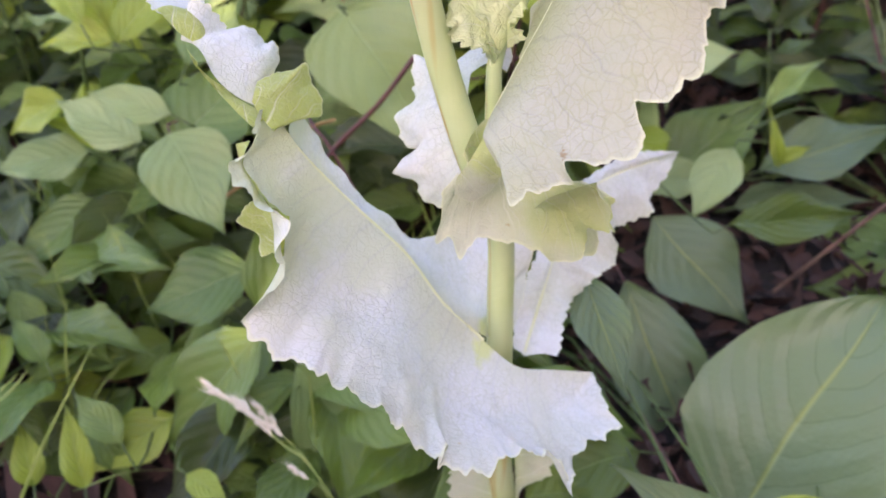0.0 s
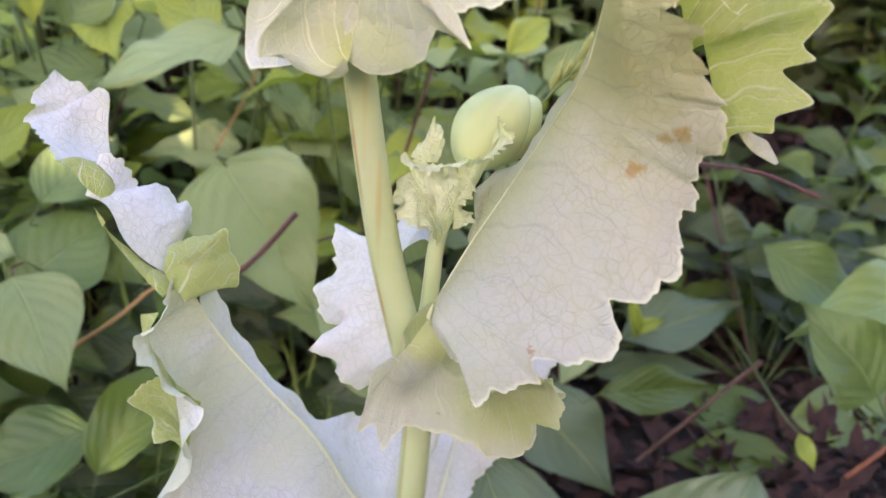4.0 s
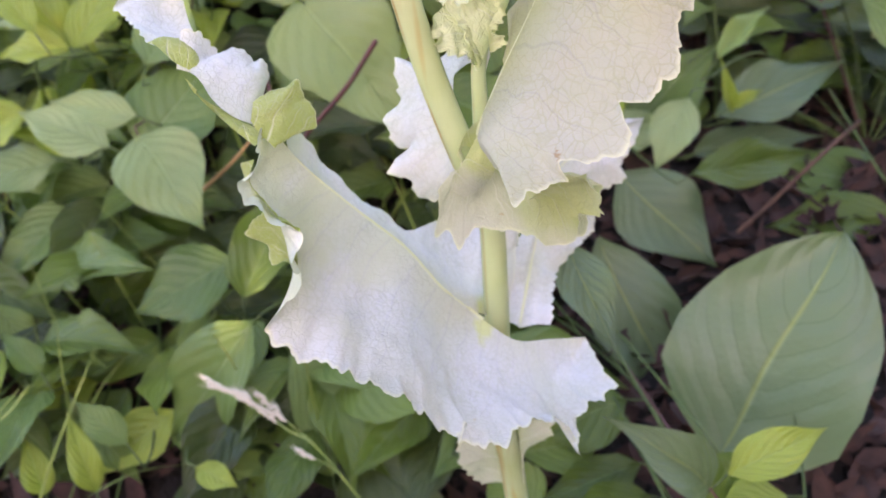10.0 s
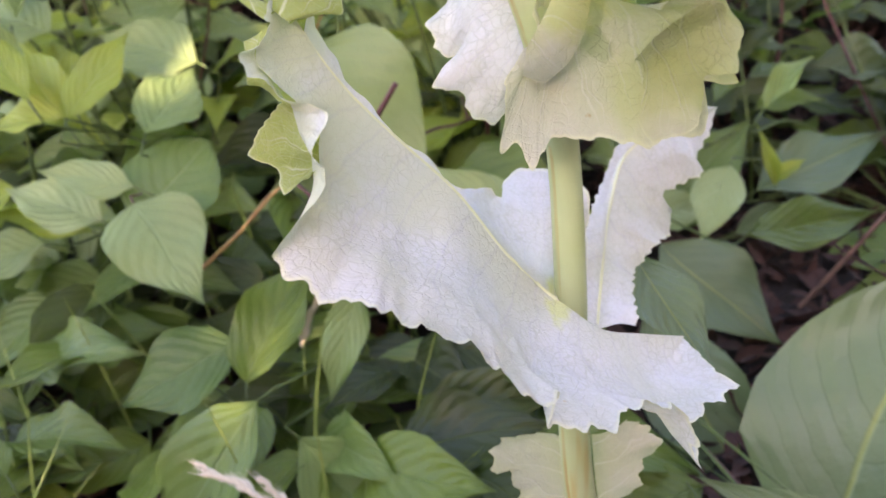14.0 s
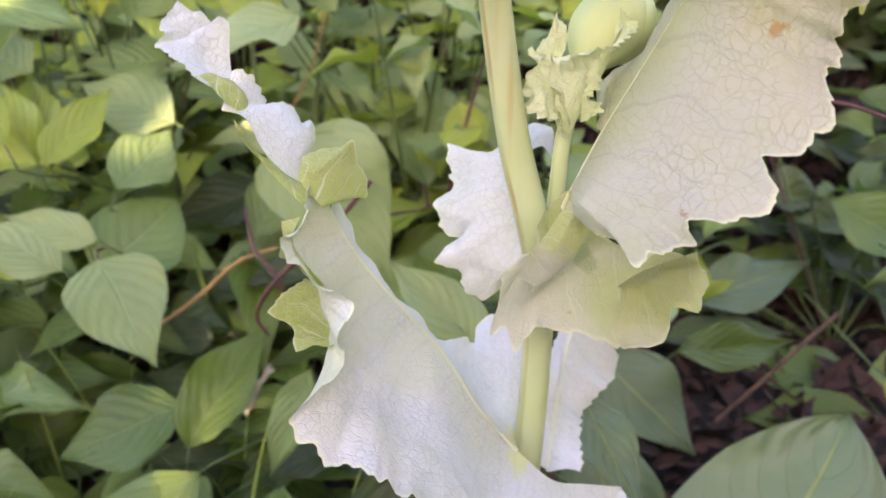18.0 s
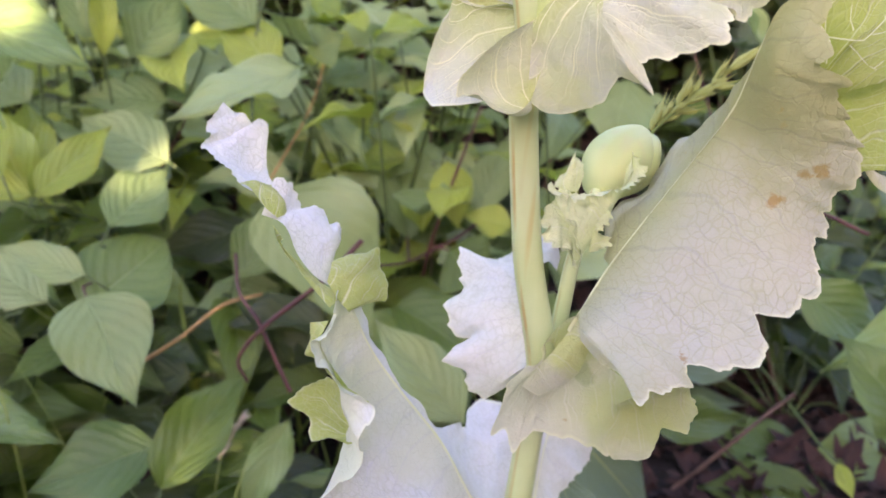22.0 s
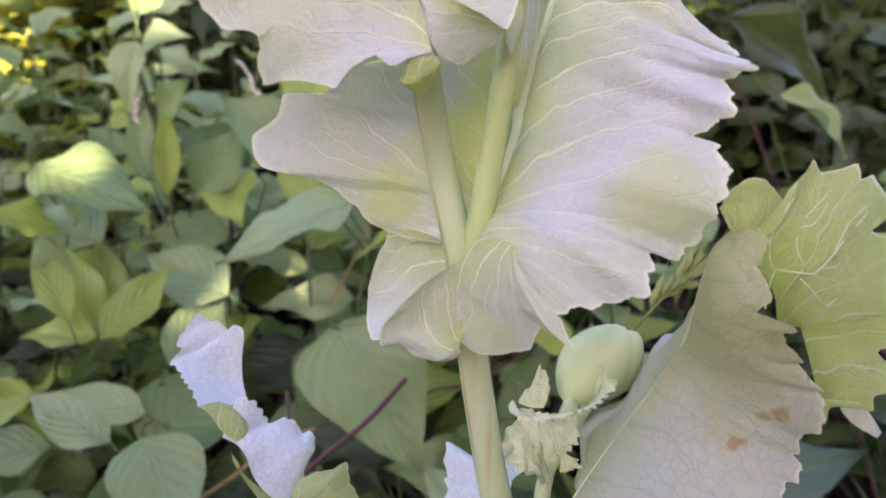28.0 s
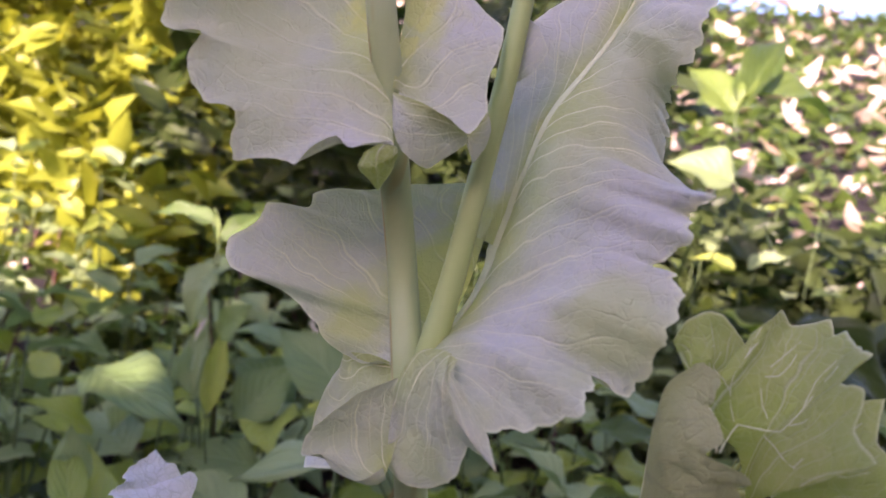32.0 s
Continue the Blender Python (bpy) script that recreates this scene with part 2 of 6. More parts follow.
POPPY = {
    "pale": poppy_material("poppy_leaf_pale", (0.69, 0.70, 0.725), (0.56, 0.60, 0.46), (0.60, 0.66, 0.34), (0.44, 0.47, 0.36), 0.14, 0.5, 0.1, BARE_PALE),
    "fan": poppy_material("poppy_leaf_fan", (0.585, 0.59, 0.60), (0.42, 0.475, 0.15), (0.60, 0.66, 0.24), (0.82, 0.82, 0.50), 0.85, 0.2, 0.06, BARE_AND_HOLLOW_FAN, 0.42, 1.0, 0.26, 3.4),
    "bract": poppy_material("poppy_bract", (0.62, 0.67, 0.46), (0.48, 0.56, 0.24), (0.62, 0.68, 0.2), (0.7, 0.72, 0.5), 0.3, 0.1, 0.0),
    "cream": poppy_material("poppy_leaf_cream", (0.485, 0.485, 0.43), (0.40, 0.43, 0.20), (0.56, 0.58, 0.22), (0.33, 0.33, 0.16), 0.05, 0.42, 0.05, STAINS_AND_SHADE, 0.42, 0.8, 0.3),
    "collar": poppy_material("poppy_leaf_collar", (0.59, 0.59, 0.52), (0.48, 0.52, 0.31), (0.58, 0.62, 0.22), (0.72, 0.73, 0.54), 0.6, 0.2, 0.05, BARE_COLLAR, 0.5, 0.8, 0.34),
    # Yellow-green base colour partly stands in for light coming through these lobes.
    "green": poppy_material("poppy_leaf_lit_through", (0.37, 0.43, 0.15), (0.29, 0.36, 0.06), (0.50, 0.58, 0.07), (0.66, 0.68, 0.42), 0.8, 0.25, 0.0, (), 0.5, 0.6, 0.36),
}


def stem_material(name, col, edge, streak, side_streak=False):
    k = Mat(name)
    mp = k.n("Mapping")
    k.put(k.coords(), mp.inputs[0])
    mp.inputs["Scale"].default_value = (1.0, 1.0, 0.06)
    fib = k.noise(900.0, 3.0, mp.outputs[0])
    c = k.mix(k.ramp(k.noise(18.0, 3.0), 0.35, 0.7), col, edge)
    c = k.mix(k.math("MULTIPLY", fib, 0.25), c, (0.55, 0.6, 0.3))
    c = k.mix(k.math("MULTIPLY", k.ramp(k.noise(75.0, 2.0, mp.outputs[0]), 0.60, 0.66), 0.5), c, streak)
    if side_streak:
        nx = k.n("SeparateXYZ", Vector=k.coords("Normal")).outputs[0]
        band = k.math("MULTIPLY", k.ramp(nx, -0.62, -0.72), k.math("SUBTRACT", 1.0, k.ramp(nx, -0.82, -0.92)))
        c = k.mix(k.math("MULTIPLY", k.math("MULTIPLY", band, k.ramp(k.noise(150.0, 3.0, mp.outputs[0]), 0.42, 0.6)), 0.75), c, (0.42, 0.25, 0.05))
    k.put(c, k.bsdf.inputs["Base Color"])
    k.bsdf.inputs["Roughness"].default_value = 0.5
    k.bsdf.inputs["Subsurface Weight"].default_value = 0.0
    k.bump(fib, 0.2, 0.0004)
    return k.m


RIB = stem_material("poppy_rib", (0.62, 0.65, 0.36), (0.70, 0.72, 0.46), (0.60, 0.62, 0.36))
STEM = stem_material("poppy_stem", (0.36, 0.45, 0.18), (0.46, 0.54, 0.30), (0.42, 0.27, 0.06), True)
STALK = stem_material("poppy_flower_stalk", (0.37, 0.47, 0.14), (0.44, 0.53, 0.22), (0.40, 0.47, 0.16))
BUDSKIN = stem_material("poppy_bud", (0.38, 0.49, 0.17), (0.50, 0.58, 0.29), (0.48, 0.5, 0.26))


def shrub_leaf_material(name, dark, light, vein, shine, groove=None):
    """Satin ovate leaf with arching side veins, sunk a little into the blade."""
    k = Mat(name)
    sep = k.n("SeparateXYZ", Vector=k.coords("UV"))
    side = k.math("ABSOLUTE", k.math("SUBTRACT", sep.outputs[1], 0.5))
    wob = k.noise(4.0, 2.0)
    arch = k.math("SUBTRACT", k.math("MULTIPLY", sep.outputs[0], 7.0), k.math("MULTIPLY", k.math("POWER", side, 1.3), 7.5))
    arch = k.math("MULTIPLY_ADD", wob, 0.5, arch)
    saw = k.math("ABSOLUTE", k.math("SUBTRACT", k.math("FRACT", arch), 0.5))
    line = k.math("SUBTRACT", 1.0, k.ramp(saw, 0.008, 0.045))
    line = k.math("MULTIPLY", line, k.math("SUBTRACT", 1.0, k.ramp(side, 0.30, 0.48)))
    rib = k.math("SUBTRACT", 1.0, k.ramp(side, 0.004, 0.018))
    rnd = k.n("ObjectInfo").outputs["Random"]
    patch = k.noise(2.2, 3.0)
    mixv = k.math("MULTIPLY_ADD", rnd, 0.62, k.math("MULTIPLY_ADD", patch, 0.36, 0.02))
    c = k.mix(k.ramp(mixv, 0.08, 0.92), dark, light)
    c = k.mix(k.math("MULTIPLY", k.noise(60.0, 3.0), 0.14), c, dark)
    c = k.mix(k.math("MULTIPLY", line, 0.24 if groove is None else 0.6), c, groove or vein)
    c = k.mix(k.math("MULTIPLY", rib, 0.6), c, vein)
    c = k.mix(k.math("MULTIPLY", k.ramp(k.noise(9.0, 2.0), 0.77, 0.80), 0.6), c, (0.16, 0.10, 0.04))
    k.put(c, k.bsdf.inputs["Base Color"])
    k.put(k.math("MULTIPLY_ADD", patch, 0.2, 0.28), k.bsdf.inputs["Roughness"])
    k.bsdf.inputs["Specular IOR Level"].default_value = 0.5
    k.bsdf.inputs["Sheen Weight"].default_value = 0.04
    k.bsdf.inputs["Sheen Roughness"].default_value = 0.4
    k.bsdf.inputs["Sheen Tint"].default_value = (0.82, 0.92, 1.0, 1.0)
    pillow = k.math("MULTIPLY", k.ramp(saw, 0.0, 0.5), 0.42)
    swell = k.math("ADD", pillow, k.math("MULTIPLY_ADD", rib, -0.5, k.math("MULTIPLY_ADD", k.noise(11.0, 3.0), 0.7, k.math("MULTIPLY", k.noise(34.0, 3.0), 0.36))))
    nb = k.bump(swell, 0.8, 0.0022)
    k.thin(shine, 0.30, nb)
    return k.m


SHRUB = [
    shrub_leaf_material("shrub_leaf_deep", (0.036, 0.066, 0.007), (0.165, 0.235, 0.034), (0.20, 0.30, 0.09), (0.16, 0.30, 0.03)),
    shrub_leaf_material("shrub_leaf_blue", (0.115, 0.190, 0.044), (0.41, 0.49, 0.21), (0.24, 0.34, 0.14), (0.28, 0.42, 0.11)),
    shrub_leaf_material("shrub_leaf_young", (0.17, 0.245, 0.022), (0.38, 0.44, 0.06), (0.38, 0.46, 0.14), (0.36, 0.48, 0.04)),
    # Darker copy of the shrub leaf, with shade put into its colour.
    shrub_leaf_material("shade_leaf", (0.018, 0.030, 0.007), (0.080, 0.110, 0.024), (0.12, 0.17, 0.05), (0.08, 0.16, 0.02)),
    shrub_leaf_material("shrub_leaf_mid", (0.066, 0.125, 0.022), (0.26, 0.355, 0.092), (0.24, 0.32, 0.12), (0.17, 0.30, 0.04)),
    shrub_leaf_material("broad_leaf", (0.095, 0.145, 0.062), (0.165, 0.225, 0.115), (0.36, 0.40, 0.09), (0.16, 0.28, 0.05), (0.065, 0.105, 0.04)),
]

# Saturated yellow leaf colour holds part of the evening sunlight.
HEDGE = shrub_leaf_material("bush_leaf_sun_yellow", (0.075, 0.105, 0.007), (0.33, 0.37, 0.02), (0.33, 0.37, 0.03), (0.40, 0.42, 0.012))


def plain(name, a, b, scale, rough, bump=0.3, dist=0.001, detail=5.0):
    k = Mat(name)
    f = k.noise(scale, detail)
    c = k.mix(k.ramp(f, 0.3, 0.7), a, b)
    c = k.mix(k.math("MULTIPLY", k.ramp(k.n("ObjectInfo").outputs["Random"], 0.0, 1.0), 0.4), c, a)
    k.put(c, k.bsdf.inputs["Base Color"])
    k.bsdf.inputs["Roughness"].default_value = rough
    k.bump(k.noise(scale * 4.0, 4.0), bump, dist)
    return k.m


TWIG = plain("red_twig", (0.065, 0.018, 0.020), (0.15, 0.05, 0.036), 60.0, 0.5)
BROWN = plain("brown_twig", (0.07, 0.035, 0.022), (0.16, 0.085, 0.055), 60.0, 0.7)
RED_BROWN = plain("red_brown_twig", (0.20, 0.06, 0.025), (0.36, 0.13, 0.05), 60.0, 0.5)
TAN = plain("tan_twig", (0.32, 0.17, 0.05), (0.45, 0.26, 0.09), 60.0, 0.6)
GREEN_STEM = plain("green_stem", (0.045, 0.08, 0.016), (0.11, 0.16, 0.035), 40.0, 0.5)
# Soil and dead leaves darkened to hold the deep shade between the plants.
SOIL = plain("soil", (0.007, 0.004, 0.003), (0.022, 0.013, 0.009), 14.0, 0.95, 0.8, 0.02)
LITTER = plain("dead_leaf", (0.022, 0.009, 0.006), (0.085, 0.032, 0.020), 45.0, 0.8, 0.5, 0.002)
GRASS = plain("grass_blade", (0.12, 0.19, 0.03), (0.30, 0.36, 0.08), 30.0, 0.5)
SEED = plain("grass_seed", (0.48, 0.39, 0.26), (0.76, 0.69, 0.55), 200.0, 0.7)
GREENSEED = plain("grass_seed_green", (0.30, 0.33, 0.06), (0.48, 0.48, 0.15), 200.0, 0.6)
# Near-white leaf colour paints the blown sunlit highlights of the bank.
HIGHLIGHT_LITTER = plain("dry_leaf_highlight", (0.40, 0.26, 0.16), (0.74, 0.66, 0.56), 9.0, 0.8, 0.5, 0.002)
STONE = plain("shade_wall_stone", (0.22, 0.20, 0.18), (0.36, 0.33, 0.29), 6.0, 0.9, 0.7, 0.01)

# ---- building helpers ----
rng = random.Random(7)


def mesh(name, verts, faces, material, uvs=None, smooth=True):
    me = bpy.data.meshes.new(name)
    me.from_pydata([tuple(v) for v in verts], [], faces)
    if uvs is not None:
        layer = me.uv_layers.new(name="uv")
        for loop in me.loops:
            layer.data[loop.index].uv = uvs[loop.vertex_index]
    me.materials.append(material)
    if smooth:
        me.shade_smooth()
    me.update()
    return me


def part(name, me, parent=None, label=""):
    ob = new(name, me)
    if parent is not None:
        ob.parent = parent
        ob.matrix_parent_inverse = parent.matrix_world.inverted() if parent.type == "EMPTY" else Matrix.Translation(-parent.location)
    return tagged(ob, label=label)


def thing(name, label, category, group="", at=(0, 0, 0), kind=""):
    ob = new(name)
    ob.empty_display_size = 0.05
    ob.location = at
    ob.matrix_world = Matrix.Translation(at)
    return tagged(ob, label=label, category=category, group=group, kind=kind)


def curve(points, n, pull=0.6):
    """n points at even steps along a line that lies between the straight and the rounded way through the points."""
    p = np.array(points, float)
    if len(p) == 2:
        dense = p[0] + (p[1] - p[0]) * np.linspace(0, 1, 40)[:, None]
    else:
        q = np.vstack([2 * p[0] - p[1], p, 2 * p[-1] - p[-2]])
        seg = []
        for k in range(len(p) - 1):
            a, b, c, d = q[k:k + 4]
            t = np.linspace(0, 1, 24, endpoint=False)[:, None]
            soft = 0.5 * (2 * b + (c - a) * t + (2 * a - 5 * b + 4 * c - d) * t**2 + (3 * b - 3 * c + d - a) * t**3)
            seg.append(pull * soft + (1 - pull) * (b + (c - b) * t))
        dense = np.vstack(seg + [p[-1:]])
    length = np.r_[0, np.cumsum(np.linalg.norm(np.diff(dense[:, :3], axis=0), axis=1))]
    at = np.linspace(0, length[-1], n)
    return np.stack([np.interp(at, length, dense[:, k]) for k in range(p.shape[1])], 1), length[-1]


def tube(points, n=40, sides=14, pull=1.0, ridged=0.0):
    """A round stem through points (x, y, z, radius)."""
    c, _ = curve(points, n, pull)
    pos, rad = c[:, :3], c[:, 3]
    way = np.gradient(pos, axis=0)
    way /= np.linalg.norm(way, axis=1)[:, None] + 1e-12
    side = np.cross(way, (0.31, 0.93, 0.17))
    side /= np.linalg.norm(side, axis=1)[:, None]
    up = np.cross(side, way)
    verts, faces = [], []
    for k in range(n):
        for s in range(sides):
            a = 2 * math.pi * s / sides
            r = rad[k] * (1 + ridged * math.cos(5 * a))
            verts.append(pos[k] + r * (math.cos(a) * side[k] + math.sin(a) * up[k]))
    for k in range(n - 1):
        for s in range(sides):
            e = (s + 1) % sides
            faces.append((k * sides + s, k * sides + e, (k + 1) * sides + e, (k + 1) * sides + s))
    faces.append(tuple(range(sides))[::-1])
    faces.append(tuple((n - 1) * sides + s for s in range(sides)))
    return verts, faces


def smooth_noise(values, seed):
    return np.array([noise.noise(Vector((float(v), seed * 7.31, 0.5))) for v in values])


# ---- unseen walls added to shade the bed ----
def box(x0, x1, y0, y1, z0, z1):
    v = [(x, y, z) for z in (z0, z1) for y in (y0, y1) for x in (x0, x1)]
    f = [(0, 2, 3, 1), (4, 5, 7, 6), (0, 1, 5, 4), (2, 6, 7, 3), (0, 4, 6, 2), (1, 3, 7, 5)]
    return v, f


WALL_TOP = 0.985 + 3.25 * math.tan(SUN_EL)


def pierced_wall(x0, x1, y0, y1, z0, z1, openings):
    """A wall with small openings (x0, x1, z0, z1) right through it, built cell by cell."""
    xs = sorted({x0, x1, *(v for o in openings for v in o[:2])})
    zs = sorted({z0, z1, *(v for o in openings for v in o[2:])})
    verts, faces = [], []
    for i in range(len(xs) - 1):
        for j in range(len(zs) - 1):
            cx, cz = (xs[i] + xs[i + 1]) / 2, (zs[j] + zs[j + 1]) / 2
            if any(o[0] < cx < o[1] and o[2] < cz < o[3] for o in openings):
                continue
            v, f = box(xs[i], xs[i + 1], y0, y1, zs[j], zs[j + 1])
            faces += [tuple(q + len(verts) for q in e) for e in f]
            verts += v
    return verts, faces


def sun_gap(x, y, z, w, h):
    """An added gap in the unseen south wall that puts a sun fleck on the bed."""
    k = y + 3.05
    x, z = x - k * -math.tan(SUN_AZ), z + k * math.tan(SUN_EL) / math.cos(SUN_AZ)
    return (x - w / 2, x + w / 2, z - h / 2, z + h / 2)


# Added gaps, each aimed so that a fleck of sun lands on chosen leaves.
SUN_GAPS = [sun_gap(-0.487, 0.908, 0.712, 0.11, 0.05), sun_gap(-0.481, 0.912, 0.722, 0.05, 0.03), sun_gap(-0.500, 0.907, 0.712, 0.10, 0.05), sun_gap(-0.343, 0.710, 0.601, 0.05, 0.05), sun_gap(-0.237, 0.527, 0.377, 0.03, 0.06), sun_gap(-0.285, 0.589, 0.400, 0.03, 0.04)]
tagged(part("wall_south", mesh("wall_south", *pierced_wall(-7, 1.35, -3.1, -3.0, -0.2, WALL_TOP, SUN_GAPS), STONE, smooth=False)),
       "unseen weathered grey stone wall added to shade the bed, with gaps for sun flecks", "wall", kind="structure")
# Unseen raise of the south wall, added to shade the right of the bank.
tagged(part("wall_south_high", mesh("wall_south_high", *box(-1.2, 1.35, -3.1, -3.0, WALL_TOP, WALL_TOP + 0.25), STONE, smooth=False)),
       "unseen higher stretch of the added weathered grey stone wall, to shade the bank", "wall", kind="structure")
# Unseen wall, added to cut skylight from the right.
tagged(part("wall_east", mesh("wall_east", *box(0.9, 1.15, -3.0, 0.7, -0.2, 3.0), STONE, smooth=False)),
       "unseen weathered grey stone wall added to cut light from the right", "wall", kind="structure")

# Unseen wall, added to cut skylight from the left.
tagged(part("wall_west", mesh("wall_west", *box(-1.42, -1.27, -1.7, -0.1, -0.2, 2.7), STONE, smooth=False)),
       "unseen weathered grey stone wall added to cut light from the left", "wall", kind="structure")

# ---- ground ----
def ground_z(x, y):
    """A bed that is nearly level by the plant and climbs into a bank behind it."""
    z = GROUND - 0.02 + 0.10 * max(0.0, min(y, 1.4)) + 0.57 * max(0.0, y - 1.4)
    z -= 0.38 * max(0.0, y - 9.0) + 0.12 * max(0.0, y - 40.0)
    return z + 0.05 * noise.noise(Vector((x * 1.3, y * 1.3, 0))) * min(1.0, 0.3 + abs(y) * 0.3)


def build_ground():
    def axis(a, b):
        core = np.linspace(-2.5, 2.5, 71)
        out = 2.5 * 1.13 ** np.arange(1, 60)
        return np.r_[-out[out < -a][::-1], core, out[out < b]]
    xs, ys = axis(-400, 400), axis(-400, 900)
    verts = [(x, y, ground_z(x, y)) for y in ys for x in xs]
    w = len(xs)
    faces = [(j * w + i, j * w + i + 1, (j + 1) * w + i + 1, (j + 1) * w + i) for j in range(len(ys) - 1) for i in range(w - 1)]
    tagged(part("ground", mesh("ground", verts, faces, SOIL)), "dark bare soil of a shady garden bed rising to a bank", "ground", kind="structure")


build_ground()

# ---- the poppy ----
from mathutils.bvhtree import BVHTree

poppy = thing("poppy_plant", "tall opium poppy with waxy white-green toothed leaves and a closed bud", "plant", at=(0.03, 0.40, GROUND + 0.02))
LEAF_NAMES = {"low": "broad pale lower leaf that droops over in front of the stem", "back": "narrow pale leaf standing up behind the stem",
              "base": "ragged pale leaf low on the stem", "mid": "cream-white toothed leaf that clasps the stem", "top": "wide white ruffled upper leaf",
              "crown": "white uppermost leaf folded round the stem", "shoot": "crinkled yellow-green bract below the bud"}
leaf_parts = {}
leaf_skins = {}


def lobe(leaf, look_of, bulge, tooth, ruffle, inner, outer):
    """A leaf blade spanned from its rib to its toothed margin."""
    seed = len(leaf_parts) * 3 + len(outer)
    _, length = curve(outer, 10)
    nu, nv = max(40, int(length / (0.00045 if leaf == "shoot" else 0.0011))), 22
    b, _ = curve(outer, nu, 0.45)
    s = np.linspace(0, 1, nu)
    run = s * length
    # the rib point that each stretch of margin belongs to: between even steps and the nearest one
    dense, _ = curve(inner, 200, 1.0)
    near = np.array([np.argmin(((dense - p) ** 2).sum(1)) for p in b]) / 199
    near = np.maximum.accumulate(near)
    near = (near - near[0]) / max(near[-1] - near[0], 1e-6)
    keep = max(3, nu // 14)
    kern = np.exp(-0.5 * (np.arange(-2 * keep, 2 * keep + 1) / keep) ** 2)
    kern /= kern.sum()

    def soften(values):
        wide = np.concatenate([2 * values[:1] - values[1:2 * keep + 1][::-1], values, 2 * values[-1:] - values[-2 * keep - 1:-1][::-1]])
        return np.stack([np.convolve(wide[:, k], kern, "valid") for k in range(wide.shape[1])], 1)

    where = soften((0.5 * near + 0.5 * s)[:, None])[:, 0]
    where = np.clip((where - where[0]) / (where[-1] - where[0]), 0, 1)
    a = np.stack([np.interp(where * 199, np.arange(200), dense[:, k]) for k in range(3)], 1)
    pitch = 0.0034 if leaf == "shoot" else 0.0052 if length < 0.12 and leaf == "low" else 0.0130 if leaf in ("low", "mid") else 0.0085
    frac = (run / pitch + 0.35 * smooth_noise(run * 60, seed)) % 1.0
    teeth = tooth * (np.where(frac < 0.7, frac / 0.7, (1 - frac) / 0.3) - 0.4)
    small = (run / (pitch * 0.37) + 0.5 * smooth_noise(run * 90, seed + 4)) % 1.0
    teeth += 0.35 * tooth * (np.where(small < 0.65, small / 0.65, (1 - small) / 0.35) - 0.4)
    span = b - a
    reach = np.linalg.norm(span, axis=1) + 1e-6
    b = b + span / reach[:, None] * (teeth * np.clip(reach / (0.002 if leaf == "shoot" else 0.012), 0, 1))[:, None]
    even = soften(b)
    detail = b - even
    span = even - a
    along = np.gradient(0.5 * (a + even), axis=0)
    nrm = soften(np.cross(along, span))
    nrm /= np.linalg.norm(nrm, axis=1)[:, None] + 1e-9
    v = np.linspace(0, 1, nv) ** 0.85
    pace = 2.6 if leaf == "shoot" else 0.5 if leaf in ("top", "crown") else 0.62
    wave = smooth_noise(run * 95 * pace, seed + 1) + 0.3 * smooth_noise(run * 210 * pace, seed + 2)
    cap = np.clip(reach / 0.03, 0.15, 1.0)
    soft_leaf = leaf in ("top", "crown")
    fall = 1.2 if leaf in ("top", "crown") else 1.8
    verts, uvs = [], []
    ribs = max(3.0, round(length / 0.020))
    for i in range(nu):
        for j in range(nv):
            t = v[j]
            off = bulge * cap[i] * 4 * t * (1 - t) * (1 - 0.35 * t) + ruffle * wave[i] * 2.2 * t**fall * cap[i]
            p = a[i] + span[i] * t + detail[i] * t**4 + nrm[i] * off
            q = Vector(p)
            p = p + nrm[i] * ((0.0062 if soft_leaf else 0.0 if leaf == "shoot" else 0.0030) * noise.noise(q * 26.0) + 0.0026 * noise.noise(q * 38.0) + 0.0012 * noise.noise(q * 95.0) + 0.0005 * noise.noise(q * 210.0)) * min(1.0, 3 * t)
            if leaf == "shoot":
                p = p + nrm[i] * (0.0042 * noise.noise(q * 130.0) + 0.0018 * noise.noise(q * 320.0)) * t
            verts.append(p)
            uvs.append((s[i] * ribs, t))
    faces = [(i * nv + j, i * nv + j + 1, (i + 1) * nv + j + 1, (i + 1) * nv + j) for i in range(nu - 1) for j in range(nv - 1)]
    top = leaf_parts.get(leaf)
    ob = part("leaf" if top is None else "lobe", mesh("poppy_leaf", verts, faces, POPPY[look_of], uvs), top or poppy, LEAF_NAMES[leaf] if top is None else "")
    leaf_parts.setdefault(leaf, ob)
    vs, fs = leaf_skins.setdefault(leaf, ([], []))
    fs += [tuple(q + len(vs) for q in f) for f in faces]
    vs += [tuple(p) for p in verts]
    return ob


